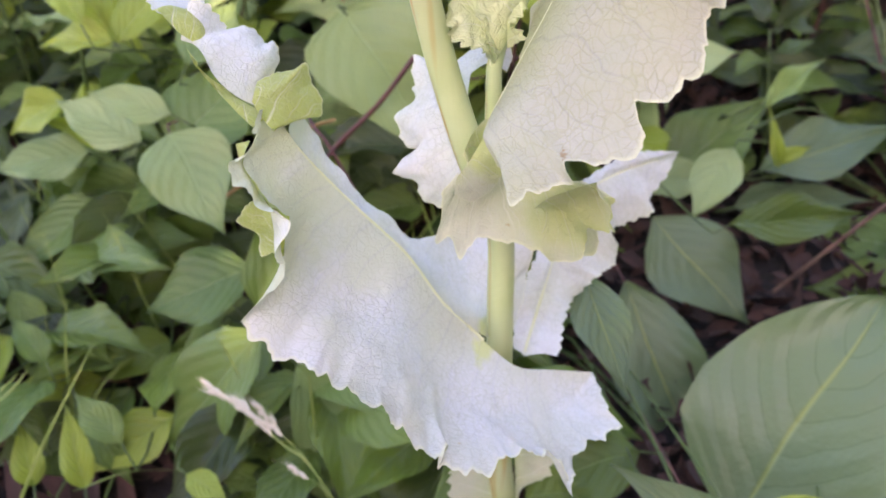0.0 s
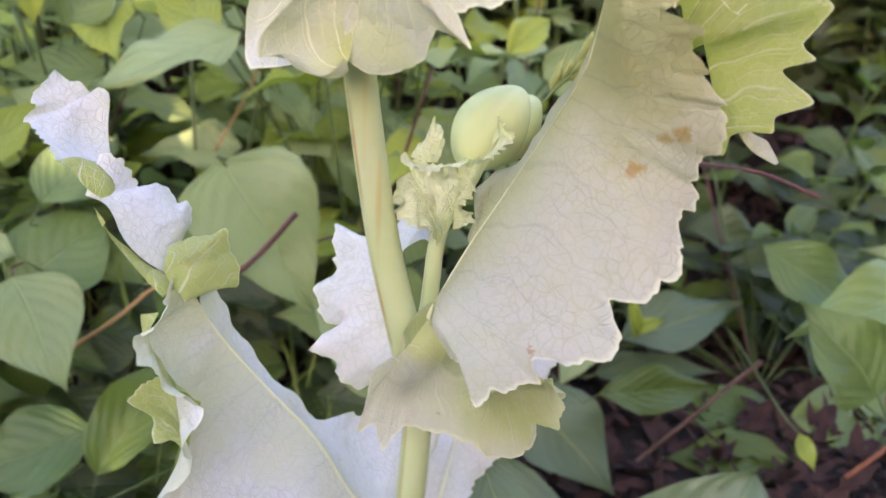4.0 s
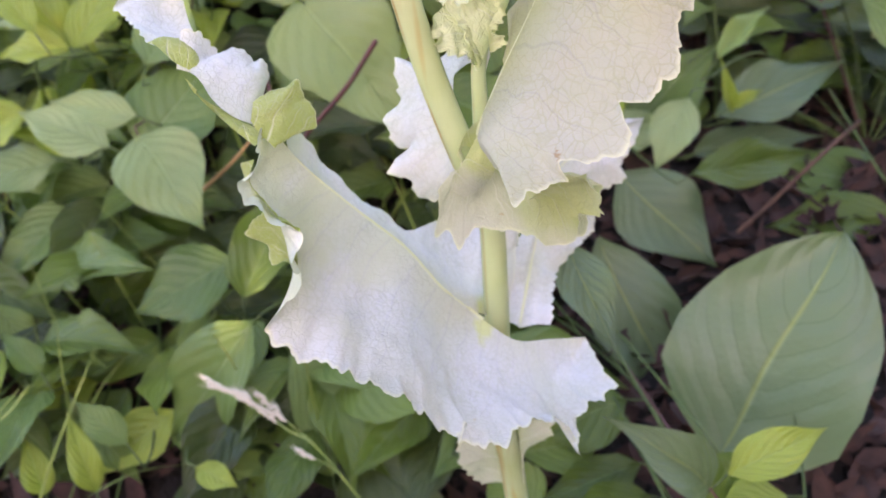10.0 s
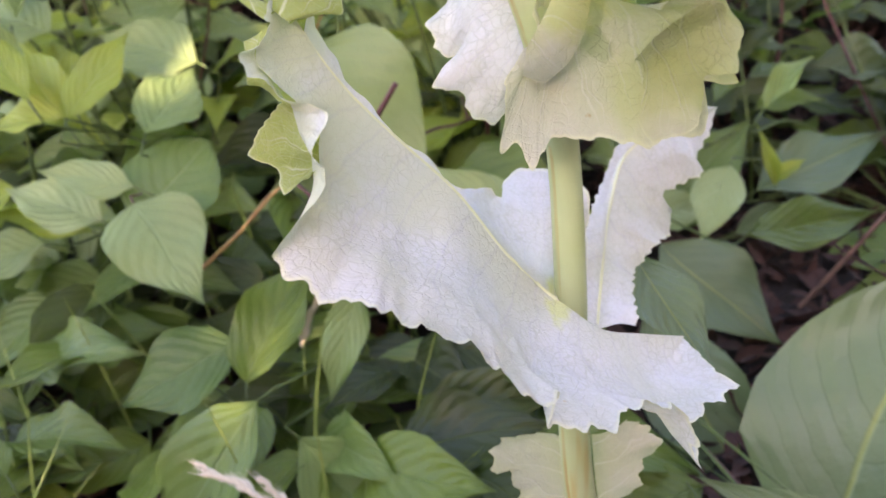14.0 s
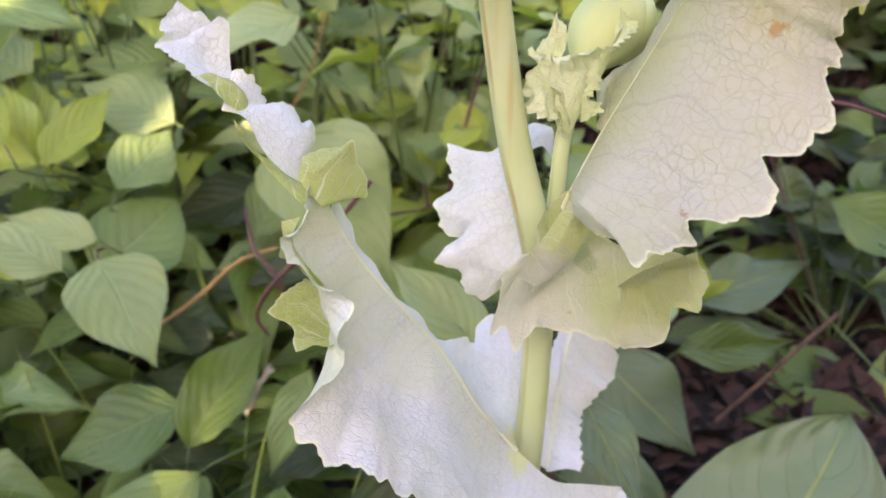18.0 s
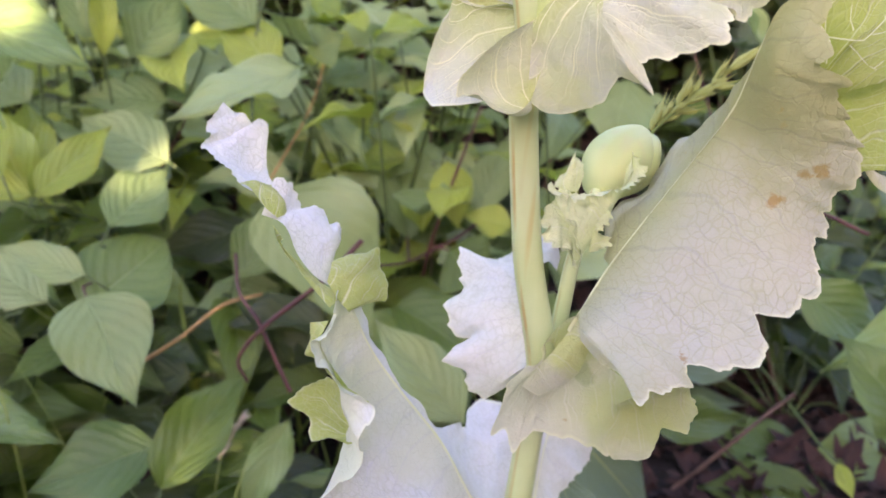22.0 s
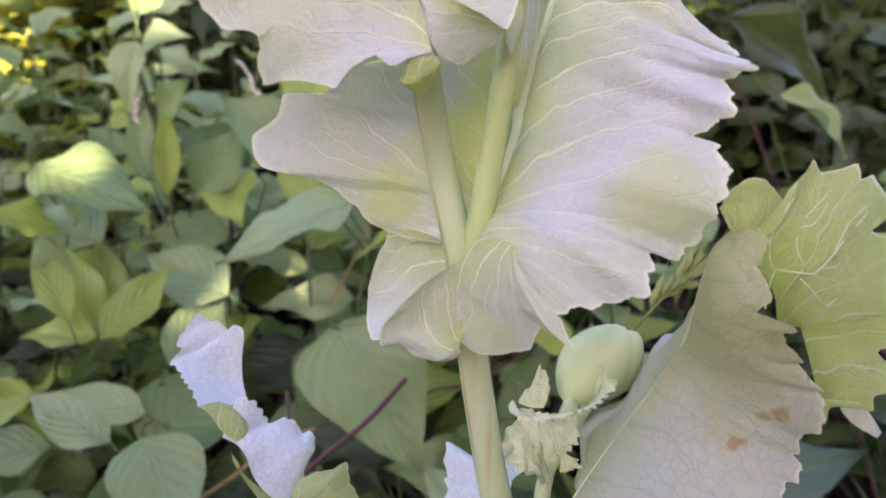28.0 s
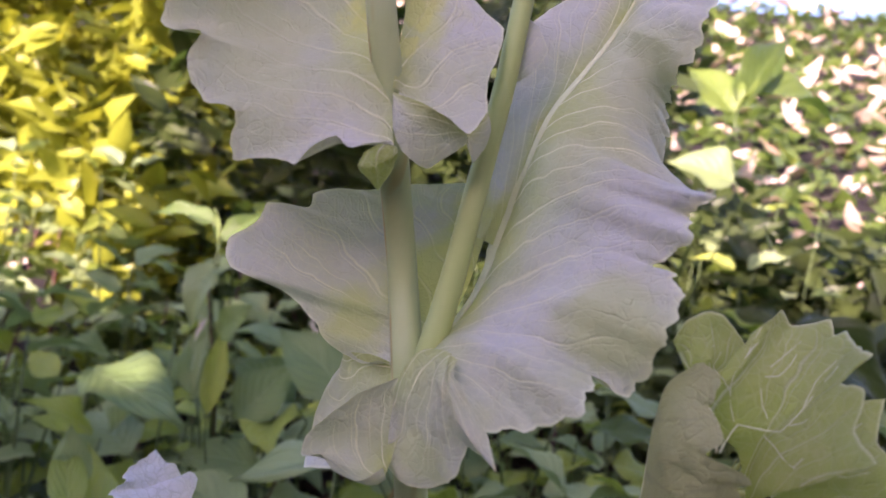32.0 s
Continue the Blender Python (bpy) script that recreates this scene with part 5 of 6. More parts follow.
bush_leaf((0.036, 0.497, 0.250), (0.116, 0.536, 0.239), (0.01, -0.39, 0.92), 0.067, 0, 0, 0.15)
bush_leaf((0.048, 0.443, 0.238), (0.003, 0.491, 0.253), (0.05, -0.37, 0.93), 0.055, 0, 0, 0.1)
bush_leaf((0.233, 0.402, 0.308), (0.176, 0.385, 0.305), (-0.11, -0.35, 0.93), 0.044, 2, 0, 0.1)
bush_leaf((0.189, 0.435, 0.319), (0.213, 0.389, 0.277), (-0.10, -0.36, 0.93), 0.050, 0, 0, 0.15)
bush_leaf((0.173, 0.390, 0.294), (0.238, 0.448, 0.282), (-0.10, -0.35, 0.93), 0.043, 0, 0, 0.2)
bush_leaf((-0.443, 0.874, 0.540), (-0.498, 0.966, 0.631), (0.30, -0.60, 0.74), 0.050, 2, 0, 0.2)
bush_leaf((-0.116, 1.101, 0.572), (-0.172, 1.072, 0.502), (0.08, -0.66, 0.75), 0.081, 1, 0, 0.15)
bush_leaf((-0.354, 1.077, 0.642), (-0.284, 1.084, 0.659), (0.20, -0.68, 0.71), 0.056, 1, 10, 0.1)
bush_leaf((-0.397, 0.453, 0.264), (-0.414, 0.480, 0.312), (0.33, -0.32, 0.89), 0.028, 2, 0, 0.15)
bush_leaf((-0.352, 0.458, 0.260), (-0.375, 0.496, 0.324), (0.31, -0.34, 0.89), 0.028, 2, 0, 0.15)
bush_leaf((-0.422, 0.548, 0.326), (-0.458, 0.567, 0.366), (0.35, -0.38, 0.86), 0.029, 4, 0, 0.15)
bush_leaf((-0.250, 0.460, 0.288), (-0.208, 0.440, 0.283), (0.23, -0.34, 0.91), 0.026, 2, 0, 0.1)
bush_leaf((-0.458, 0.525, 0.301), (-0.413, 0.500, 0.249), (0.33, -0.34, 0.88), 0.033, 0, 0, 0.1)
bush_leaf((-0.329, 0.494, 0.282), (-0.371, 0.510, 0.326), (0.34, -0.37, 0.87), 0.033, 4, 0, 0.1)
bush_leaf((-0.511, 0.639, 0.340), (-0.467, 0.614, 0.280), (0.38, -0.40, 0.83), 0.035, 4, 0, 0.1)
bush_leaf((-0.203, 0.524, 0.219), (-0.249, 0.493, 0.247), (0.24, -0.37, 0.90), 0.027, 4, 0, 0.1)
bush_leaf((-0.147, 0.503, 0.219), (-0.174, 0.538, 0.249), (0.19, -0.38, 0.90), 0.030, 4, 0, 0.1)
bush_leaf((-0.324, 0.700, 0.493), (-0.260, 0.632, 0.425), (0.24, -0.56, 0.79), 0.091, 1, 0, 0.06)
bush_leaf((-0.339, 0.730, 0.464), (-0.280, 0.800, 0.517), (0.18, -0.69, 0.70), 0.095, 4, 0, 0.05)
bush_leaf((-0.143, 0.740, 0.595), (-0.058, 0.700, 0.477), (0.34, -0.79, 0.51), 0.120, 1, 0, 0.07)
bush_leaf((-0.204, 0.560, 0.368), (-0.320, 0.530, 0.235), (-0.33, -0.81, 0.48), 0.086, 4, 0, 0.1)
bush_leaf((-0.177, 0.560, 0.330), (-0.097, 0.530, 0.197), (0.57, -0.66, 0.49), 0.083, 1, 0, 0.1)
bush_leaf((-0.334, 0.800, 0.310), (-0.519, 0.720, 0.244), (0.01, -0.65, 0.76), 0.099, 0, 0, 0.15)
bush_leaf((-0.248, 0.660, 0.366), (-0.355, 0.620, 0.337), (0.01, -0.60, 0.80), 0.082, 4, 0, 0.1)
bush_leaf((-0.477, 0.580, 0.326), (-0.528, 0.520, 0.282), (0.20, -0.68, 0.70), 0.049, 2, 0, 0.15)
bush_leaf((-0.410, 0.600, 0.259), (-0.485, 0.540, 0.279), (0.47, -0.30, 0.83), 0.052, 2, 0, 0.1)
bush_leaf((-0.306, 0.550, 0.266), (-0.382, 0.500, 0.234), (0.04, -0.58, 0.81), 0.054, 2, 0, 0.1)
bush_leaf((-0.501, 0.650, 0.272), (-0.448, 0.680, 0.284), (0.14, -0.57, 0.81), 0.060, 4, 0, 0.1)
bush_leaf((-0.599, 0.650, 0.290), (-0.529, 0.700, 0.317), (0.16, -0.63, 0.76), 0.072, 4, 0, 0.1)
bush_leaf((-0.416, 0.760, 0.197), (-0.490, 0.720, 0.221), (0.46, -0.37, 0.81), 0.060, 0, 0, 0.1)
bush_leaf((-0.340, 0.740, 0.496), (-0.413, 0.720, 0.530), (0.47, -0.53, 0.70), 0.042, 1, 0, 0.1)
bush_leaf((-0.457, 0.760, 0.441), (-0.569, 0.740, 0.430), (0.03, -0.61, 0.79), 0.058, 1, 0, 0.1)
bush_leaf((-0.467, 0.760, 0.500), (-0.542, 0.740, 0.474), (-0.04, -0.73, 0.68), 0.048, 2, 0, 0.15)
bush_leaf((-0.416, 0.780, 0.441), (-0.504, 0.760, 0.483), (0.46, -0.51, 0.72), 0.035, 2, 0, 0.1)
bush_leaf((-0.472, 0.720, 0.338), (-0.548, 0.680, 0.290), (-0.02, -0.75, 0.66), 0.063, 0, 0, 0.1)
bush_leaf((0.242, 0.900, 0.392), (0.194, 0.835, 0.338), (-0.10, -0.59, 0.80), 0.057, 1, 0, 0.1)
bush_leaf((0.153, 0.830, 0.338), (0.256, 0.760, 0.249), (0.12, -0.71, 0.70), 0.102, 5, 0, 0.1)
bush_leaf((0.122, 0.740, 0.313), (0.204, 0.620, 0.152), (0.10, -0.77, 0.63), 0.096, 5, 0, 0.1)
bush_leaf((0.077, 0.450, 0.517), (0.103, 0.380, 0.481), (-0.04, -0.47, 0.88), 0.035, 5, 0, 0.1)
bush_leaf((0.208, 0.500, 0.239), (0.309, 0.570, 0.424), (-0.46, -0.72, 0.52), 0.170, 5, 0, 0.05)
bush_leaf((0.172, 0.385, 0.340), (0.126, 0.375, 0.417), (0.73, -0.59, 0.36), 0.046, 5, 0, 0.25)
bush_leaf((0.188, 0.400, 0.337), (0.261, 0.420, 0.360), (-0.17, -0.40, 0.90), 0.038, 2, 0, 0.1)
bush_leaf((0.286, 0.950, 0.339), (0.459, 1.020, 0.369), (0.06, -0.52, 0.85), 0.079, 5, 0, 0.1)
bush_leaf((0.262, 0.950, 0.288), (0.439, 0.980, 0.293), (0.07, -0.54, 0.84), 0.049, 5, 0, 0.06)
bush_leaf((0.171, 1.000, 0.285), (0.307, 1.050, 0.393), (-0.28, -0.69, 0.67), 0.110, 4, 0, 0.1)
bush_leaf((0.306, 0.950, 0.343), (0.290, 0.960, 0.414), (0.02, -0.99, 0.14), 0.016, 2, 0, 0.2)
bush_leaf((0.305, 0.950, 0.351), (0.337, 0.950, 0.375), (-0.46, -0.64, 0.62), 0.020, 2, 0, 0.2)
bush_leaf((0.465, 1.000, 0.226), (0.344, 0.900, 0.184), (0.00, -0.39, 0.92), 0.098, 0, 0, 0.1)
bush_leaf((0.140, 0.500, 0.231), (0.045, 0.450, 0.245), (0.27, -0.25, 0.93), 0.042, 0, 0, 0.1)
bush_leaf((0.143, 0.460, 0.237), (0.065, 0.420, 0.262), (0.39, -0.20, 0.90), 0.041, 0, 0, 0.1)
bush_leaf((0.637, 0.860, 0.486), (0.406, 0.780, 0.449), (0.01, -0.45, 0.89), 0.094, 4, 0, 0.1)
bush_leaf((0.436, 0.950, 0.476), (0.569, 0.900, 0.405), (0.05, -0.77, 0.63), 0.080, 4, 0, 0.1)
bush_leaf((0.597, 0.860, 0.422), (0.566, 0.840, 0.342), (-0.59, -0.70, 0.40), 0.093, 4, 0, 0.1)
bush_leaf((0.792, 1.000, 0.444), (0.579, 1.000, 0.466), (0.08, -0.62, 0.78), 0.060, 1, 0, 0.1)
bush_leaf((0.708, 0.950, 0.222), (0.518, 0.930, 0.268), (0.25, -0.52, 0.82), 0.127, 4, 0, 0.05)
bush_leaf((0.514, 0.950, 0.230), (0.365, 0.930, 0.266), (0.27, -0.52, 0.81), 0.081, 4, 0, 0.05)
bush_leaf((0.483, 0.850, 0.247), (0.333, 0.850, 0.242), (-0.03, -0.50, 0.86), 0.072, 0, 0, 0.1)
bush_leaf((0.604, 0.800, 0.307), (0.764, 0.850, 0.343), (-0.09, -0.39, 0.92), 0.124, 0, 0, 0.1)
bush_leaf((0.045, 1.000, 0.512), (0.077, 1.050, 0.602), (-0.14, -0.84, 0.52), 0.054, 1, 0, 0.1)
bush_leaf((0.086, 0.950, 0.517), (0.025, 0.950, 0.526), (0.11, -0.68, 0.72), 0.043, 2, 0, 0.1)
bush_leaf((0.028, 0.620, 0.442), (-0.054, 0.660, 0.516), (0.22, -0.73, 0.64), 0.060, 1, 0, 0.1)
bush_leaf((-0.406, 0.990, 0.464), (-0.248, 0.974, 0.418), (0.16, -0.62, 0.77), 0.079, 4, 0, 0.1)
bush_leaf((-0.170, 0.920, 0.685), (-0.256, 0.730, 0.662), (0.41, -0.29, 0.86), 0.057, 1, 0, 0.1)
bush_leaf((-0.223, 0.940, 0.724), (-0.326, 0.950, 0.792), (0.31, -0.75, 0.58), 0.085, 1, 0, 0.1)
bush_leaf((-0.196, 0.920, 0.678), (-0.266, 0.950, 0.740), (0.23, -0.75, 0.62), 0.067, 2, 0, 0.1)
bush_leaf((-0.550, 0.930, 0.705), (-0.363, 0.820, 0.685), (-0.17, -0.46, 0.87), 0.087, 4, 0, 0.1)
bush_leaf((-0.396, 0.768, 0.561), (-0.344, 0.836, 0.622), (0.19, -0.73, 0.65), 0.048, 2, 0, 0.1)
bush_leaf((-0.417, 0.750, 0.585), (-0.475, 0.800, 0.659), (0.35, -0.62, 0.70), 0.037, 2, 0, 0.1)
bush_leaf((-0.457, 0.900, 0.624), (-0.558, 0.950, 0.654), (0.00, -0.51, 0.86), 0.073, 1, 0, 0.1)
bush_leaf((-0.075, 1.100, 0.665), (-0.164, 1.100, 0.643), (-0.16, -0.75, 0.65), 0.052, 1, 0, 0.1)
bush_leaf((-0.324, 0.950, 0.630), (-0.419, 0.930, 0.632), (0.16, -0.69, 0.71), 0.061, 1, 0, 0.1)
bush_leaf((-0.303, 0.880, 0.577), (-0.405, 0.900, 0.618), (0.18, -0.64, 0.75), 0.081, 1, 0, 0.1)
bush_leaf((-0.315, 1.000, 0.700), (-0.416, 1.020, 0.745), (0.17, -0.70, 0.69), 0.070, 4, 0, 0.1)
bush_leaf((-0.234, 0.900, 0.439), (-0.178, 0.950, 0.526), (-0.06, -0.85, 0.53), 0.064, 4, 0, 0.1)
bush_leaf((-0.449, 0.790, 0.595), (-0.453, 0.780, 0.668), (0.66, -0.74, -0.07), 0.041, 1, 0, 0.1)
bush_leaf((-0.365, 0.950, 0.674), (-0.320, 1.000, 0.748), (0.17, -0.86, 0.48), 0.067, 4, 0, 0.1)
bush_leaf((-0.399, 0.900, 0.848), (-0.414, 0.870, 0.780), (0.35, -0.88, 0.31), 0.043, 1, 25, 0.25)
bush_leaf((-0.393, 0.900, 0.844), (-0.346, 0.880, 0.868), (-0.50, -0.80, 0.32), 0.046, 1, -20, 0.25)
bush_leaf((-0.404, 0.900, 0.895), (-0.490, 0.890, 0.908), (0.18, -0.81, 0.56), 0.023, 4, 0, 0.2)
bush_leaf((-0.394, 0.900, 0.875), (-0.357, 0.920, 0.923), (0.18, -0.95, 0.25), 0.025, 4, 0, 0.2)
bush_leaf((-0.399, 0.900, 0.874), (-0.410, 0.900, 0.916), (0.54, -0.83, 0.14), 0.009, 4, 0, 0.1)
bush_leaf((-0.393, 0.900, 0.780), (-0.386, 0.880, 0.701), (0.43, -0.87, 0.26), 0.017, 1, 30, 0.1)
bush_leaf((-0.390, 0.920, 0.767), (-0.344, 0.900, 0.810), (-0.43, -0.90, 0.04), 0.039, 4, 0, 0.1)
bush_leaf((-0.375, 0.900, 0.681), (-0.380, 0.920, 0.787), (0.41, -0.89, 0.19), 0.029, 2, 0, 0.1)


def rand_way(flat=0.5):
    a = rng.uniform(0, 2 * math.pi)
    return Vector((math.cos(a), math.sin(a), rng.uniform(-flat, flat))).normalized()


def sprig(foot, base, top, pairs, size, kinds):
    """An upright shoot with opposite pairs of leaves."""
    base, top = Vector(base), Vector(top)
    mid = (base + top) / 2 + Vector((rng.uniform(-0.03, 0.03), rng.uniform(-0.03, 0.03), 0))
    pts = [(*base, 0.0034), (*mid, 0.0026), (*top, 0.0012)]
    part("shoot", mesh("shoot", *tube(pts, 12, 6), rng.choice((GREEN_STEM, GREEN_STEM, GREEN_STEM, GREEN_STEM, GREEN_STEM, GREEN_STEM, GREEN_STEM, TWIG))), foot)
    turn = rng.uniform(0, 3.1)
    for k in range(pairs):
        f = 0.05 + 0.95 * (k + 1) / pairs
        p = base.lerp(mid, f * 2) if f < 0.5 else mid.lerp(top, f * 2 - 1)
        turn += math.pi / 2 + rng.uniform(-0.4, 0.4)
        s = size * (1.1 - 0.45 * f) * rng.uniform(0.8, 1.2)
        for side in (0, math.pi):
            a = turn + side + rng.uniform(-0.2, 0.2)
            lift_up = rng.uniform(-0.25, 0.35) + 0.5 * (f > 0.95)
            way = Vector((math.cos(a), math.sin(a), lift_up)).normalized()
            nrm = (Vector((0, -0.35, 1)) - way * way.z + 0.5 * rand_way(1.0)).normalized()
            st = p + way * 0.012
            place_leaf(foot, st, st + way * s, nrm, s * rng.uniform(0.46, 0.62), rng.choice(kinds))


def build_thicket():
    n = 0
    for _ in range(4000):
        if n >= 250:
            break
        x, y = rng.uniform(-1.5, 1.3), rng.uniform(0.95, 2.3)
        right = x > 0.12 * y + 0.1
        if right and (rng.random() < 0.6 or y < 1.1):
            continue
        z = ground_z(x, y)
        high = rng.uniform(0.18, 0.42) + (0.12 if not right else -0.06) + (0.15 * (y - 1) if not right else 0)
        foot = seat(x, y)
        if len(foot.children) > 240:
            continue
        # Lighter leaf colours left and darker ones right paint in sun and shade.
        sprig(foot, (x, y, z - 0.01), (x + rng.uniform(-0.08, 0.08), y + rng.uniform(-0.1, 0.02), z + high), rng.choice((4, 5, 6)),
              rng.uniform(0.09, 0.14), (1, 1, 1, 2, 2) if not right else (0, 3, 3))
        n += 1


build_thicket()


def build_undergrowth():
    """Broad leaves close over the ground below the taller shoots."""
    for _ in range(900):
        x, y = rng.uniform(-1.1, 0.75), rng.uniform(0.52, 1.5)
        if x > 0.05 and (rng.random() < 0.8 or y < 1.1):
            continue
        foot = seat(x, y)
        z = ground_z(x, y) + rng.uniform(0.03, 0.10 + 0.14 * min(1.0, (y - 0.5) * 2.5))
        way = rand_way(0.35)
        way.y = -abs(way.y)
        s = rng.uniform(0.08, 0.14)
        nrm = (Vector((0, -0.5, 1)) + 0.4 * rand_way()).normalized()
        # Mostly dark leaf colours here, which paint shade into the low gaps.
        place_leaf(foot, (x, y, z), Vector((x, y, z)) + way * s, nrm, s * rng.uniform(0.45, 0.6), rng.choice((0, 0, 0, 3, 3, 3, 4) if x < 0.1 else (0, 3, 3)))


build_undergrowth()


def scatter(name, label, category, material, count, spot, size, bend):
    """Many small leaves that nobody could count, in one mesh."""
    verts, faces, uvs = [], [], []
    for _ in range(count):
        p, way, nrm = spot()
        s = size * rng.uniform(0.6, 1.3)
        side = nrm.cross(way).normalized() * s * rng.uniform(0.22, 0.33)
        nrm = way.cross(side).normalized()
        b = len(verts)
        curl = rng.uniform(-bend, bend) * s
        for f, w in ((0, 0.05), (0.3, 0.9), (0.62, 0.75), (1, 0.03)):
            c = p + way * s * f - nrm * curl * f * f * 2
            lift_up = nrm * 0.12 * s * w
            verts += [c - side * w + lift_up, c, c + side * w + lift_up]
            uvs += [(f, 0.1), (f, 0.5), (f, 0.9)]
        for i in range(3):
            for j in range(2):
                q = b + i * 3 + j
                faces.append((q, q + 3, q + 4, q + 1))
    ob = part(name, mesh(name, verts, faces, material, uvs))
    return tagged(ob, label, category, kind="stuff")


def litter_spot():
    x, y = rng.uniform(-0.6, 1.9), rng.uniform(0.42, 2.5)
    return Vector((x, y, ground_z(x, y) + rng.uniform(0.0, 0.018))), rand_way(0.22), (Vector((0, -0.1, 1)) + 0.6 * rand_way()).normalized()


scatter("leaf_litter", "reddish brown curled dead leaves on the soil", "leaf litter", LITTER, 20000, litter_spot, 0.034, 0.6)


def bank_spot():
    y = rng.uniform(2.2, 8.5)
    x = rng.uniform(-0.75, 0.75) * y
    return Vector((x, y, ground_z(x, y) + rng.uniform(0.0, 0.09))), rand_way(0.6), (Vector((0, -0.5, 1)) + 0.7 * rand_way()).normalized()


scatter("bank_plants", "low sunlit green plants over a bank", "undergrowth", SHRUB[0], 11000, bank_spot, 0.11, 0.3)
# Oversized so that the pale leaves read as blurred patches of sunlight.
scatter("bank_litter", "dry leaves on the bank, oversized and near-white to paint its sunlit highlights", "leaf litter", HIGHLIGHT_LITTER, 1500, bank_spot, 0.17, 0.5)


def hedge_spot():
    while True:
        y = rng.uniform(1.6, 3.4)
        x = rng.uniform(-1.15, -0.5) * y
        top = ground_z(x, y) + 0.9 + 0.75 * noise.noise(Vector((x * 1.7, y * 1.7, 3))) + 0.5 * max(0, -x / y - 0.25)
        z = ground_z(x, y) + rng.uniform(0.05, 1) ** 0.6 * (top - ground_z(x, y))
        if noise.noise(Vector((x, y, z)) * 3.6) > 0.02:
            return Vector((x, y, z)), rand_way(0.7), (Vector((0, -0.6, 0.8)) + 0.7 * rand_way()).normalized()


scatter("bush_foliage", "dense bush with small pointed leaves, evening sun put into their yellow-green colour", "bush", HEDGE, 9000, hedge_spot, 0.095, 0.3)


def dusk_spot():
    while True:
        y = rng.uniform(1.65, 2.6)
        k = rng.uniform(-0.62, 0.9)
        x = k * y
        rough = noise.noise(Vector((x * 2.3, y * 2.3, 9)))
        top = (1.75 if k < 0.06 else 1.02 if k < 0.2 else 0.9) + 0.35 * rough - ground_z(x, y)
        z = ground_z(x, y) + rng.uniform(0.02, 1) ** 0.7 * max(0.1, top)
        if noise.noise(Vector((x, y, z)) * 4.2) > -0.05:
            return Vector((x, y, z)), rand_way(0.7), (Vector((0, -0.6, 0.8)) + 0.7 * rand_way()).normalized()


# The dark leaf colour stands in for a thicket in shade.
scatter("dark_bush_foliage", "dense bush behind the shrubs, its leaf colour darkened for shade", "bush", SHRUB[3], 12000, dusk_spot, 0.085, 0.3)

# ---- twigs, grasses ----
def twig(name, label, material, points):
    """A bare twig through points (x, y, z, radius)."""
    ob = part(name, mesh(name, *tube(points, 40, 8), material))
    return tagged(ob, label, "twig")


twig("twig", "bare dark red twig crossing behind the leaves", TWIG, [(-0.0745, 0.6960, 0.5720, 0.0024), (-0.1085, 0.6900, 0.5310, 0.0023), (-0.1580, 0.6900, 0.4830, 0.0022), (-0.1823, 0.6933, 0.4453, 0.0017), (-0.1742, 0.6964, 0.4202, 0.0017)])
twig("twig", "curved dark red twig arching over the soil", TWIG, [(-0.1989, 0.7493, 0.5286, 0.0015), (-0.1902, 0.7295, 0.4968, 0.0017), (-0.1695, 0.7135, 0.4774, 0.0018), (-0.1529, 0.7049, 0.4480, 0.0019), (-0.1332, 0.6949, 0.4137, 0.0020)])
twig("twig", "tan dry twig lying between the shrubs", TAN, [(-0.1760, 0.7665, 0.4806, 0.0017), (-0.2122, 0.7528, 0.4708, 0.0018), (-0.2508, 0.7326, 0.4396, 0.0019), (-0.2941, 0.7132, 0.4114, 0.0020)])
twig("twig", "red forked twig of a shrub", TWIG, [(-0.1078, 0.8660, 0.4614, 0.0014), (-0.0725, 0.8904, 0.4719, 0.0015), (-0.0349, 0.9215, 0.4697, 0.0016), (0.0228, 0.9511, 0.4967, 0.0018), (0.0562, 0.9885, 0.5158, 0.0019)])
twig("twig", "short red leaf stalk", TWIG, [(-0.0349, 0.9215, 0.4697, 0.0012), (-0.0399, 0.9580, 0.4872, 0.0010)])
twig("twig", "bare grey-brown twig over the leaf litter", BROWN, [(0.4111, 0.8280, 0.3874, 0.0024), (0.3710, 0.8152, 0.3540, 0.0024), (0.3206, 0.8057, 0.3010, 0.0025), (0.2874, 0.8026, 0.2652, 0.0025)])
twig("twig", "thin grey-brown twig over the leaf litter", LITTER, [(0.3230, 0.8852, 0.3130, 0.0016), (0.3637, 0.8540, 0.2873, 0.0016), (0.3932, 0.8363, 0.2693, 0.0016)])
twig("twig", "reddish brown shrub twig with a knot", RED_BROWN, [(0.5170, 0.7900, 0.2690, 0.0028), (0.5600, 0.7900, 0.3210, 0.0028), (0.6100, 0.8090, 0.3560, 0.0027), (0.6140, 0.8100, 0.3590, 0.0040), (0.6190, 0.8100, 0.3650, 0.0027), (0.6450, 0.8100, 0.4030, 0.0025), (0.6770, 0.8000, 0.4620, 0.0022)])
twig("twig", "short thin red leaf stalk", RED_BROWN, [(0.5600, 0.7900, 0.3210, 0.0017), (0.5650, 0.8400, 0.3450, 0.0012)])
twig("twig", "purplish bare twig sticking out of the shade", TWIG, [(0.2156, 0.5909, 0.6689, 0.0012), (0.2658, 0.5879, 0.6653, 0.0014), (0.3077, 0.5817, 0.6524, 0.0015)])
twig("twig", "bare green upright shoot", GREEN_STEM, [(-0.2141, 0.8947, 0.5617, 0.0020), (-0.2217, 0.9200, 0.6466, 0.0019), (-0.2230, 0.9382, 0.7077, 0.0018), (-0.2162, 0.9688, 0.7749, 0.0015)])
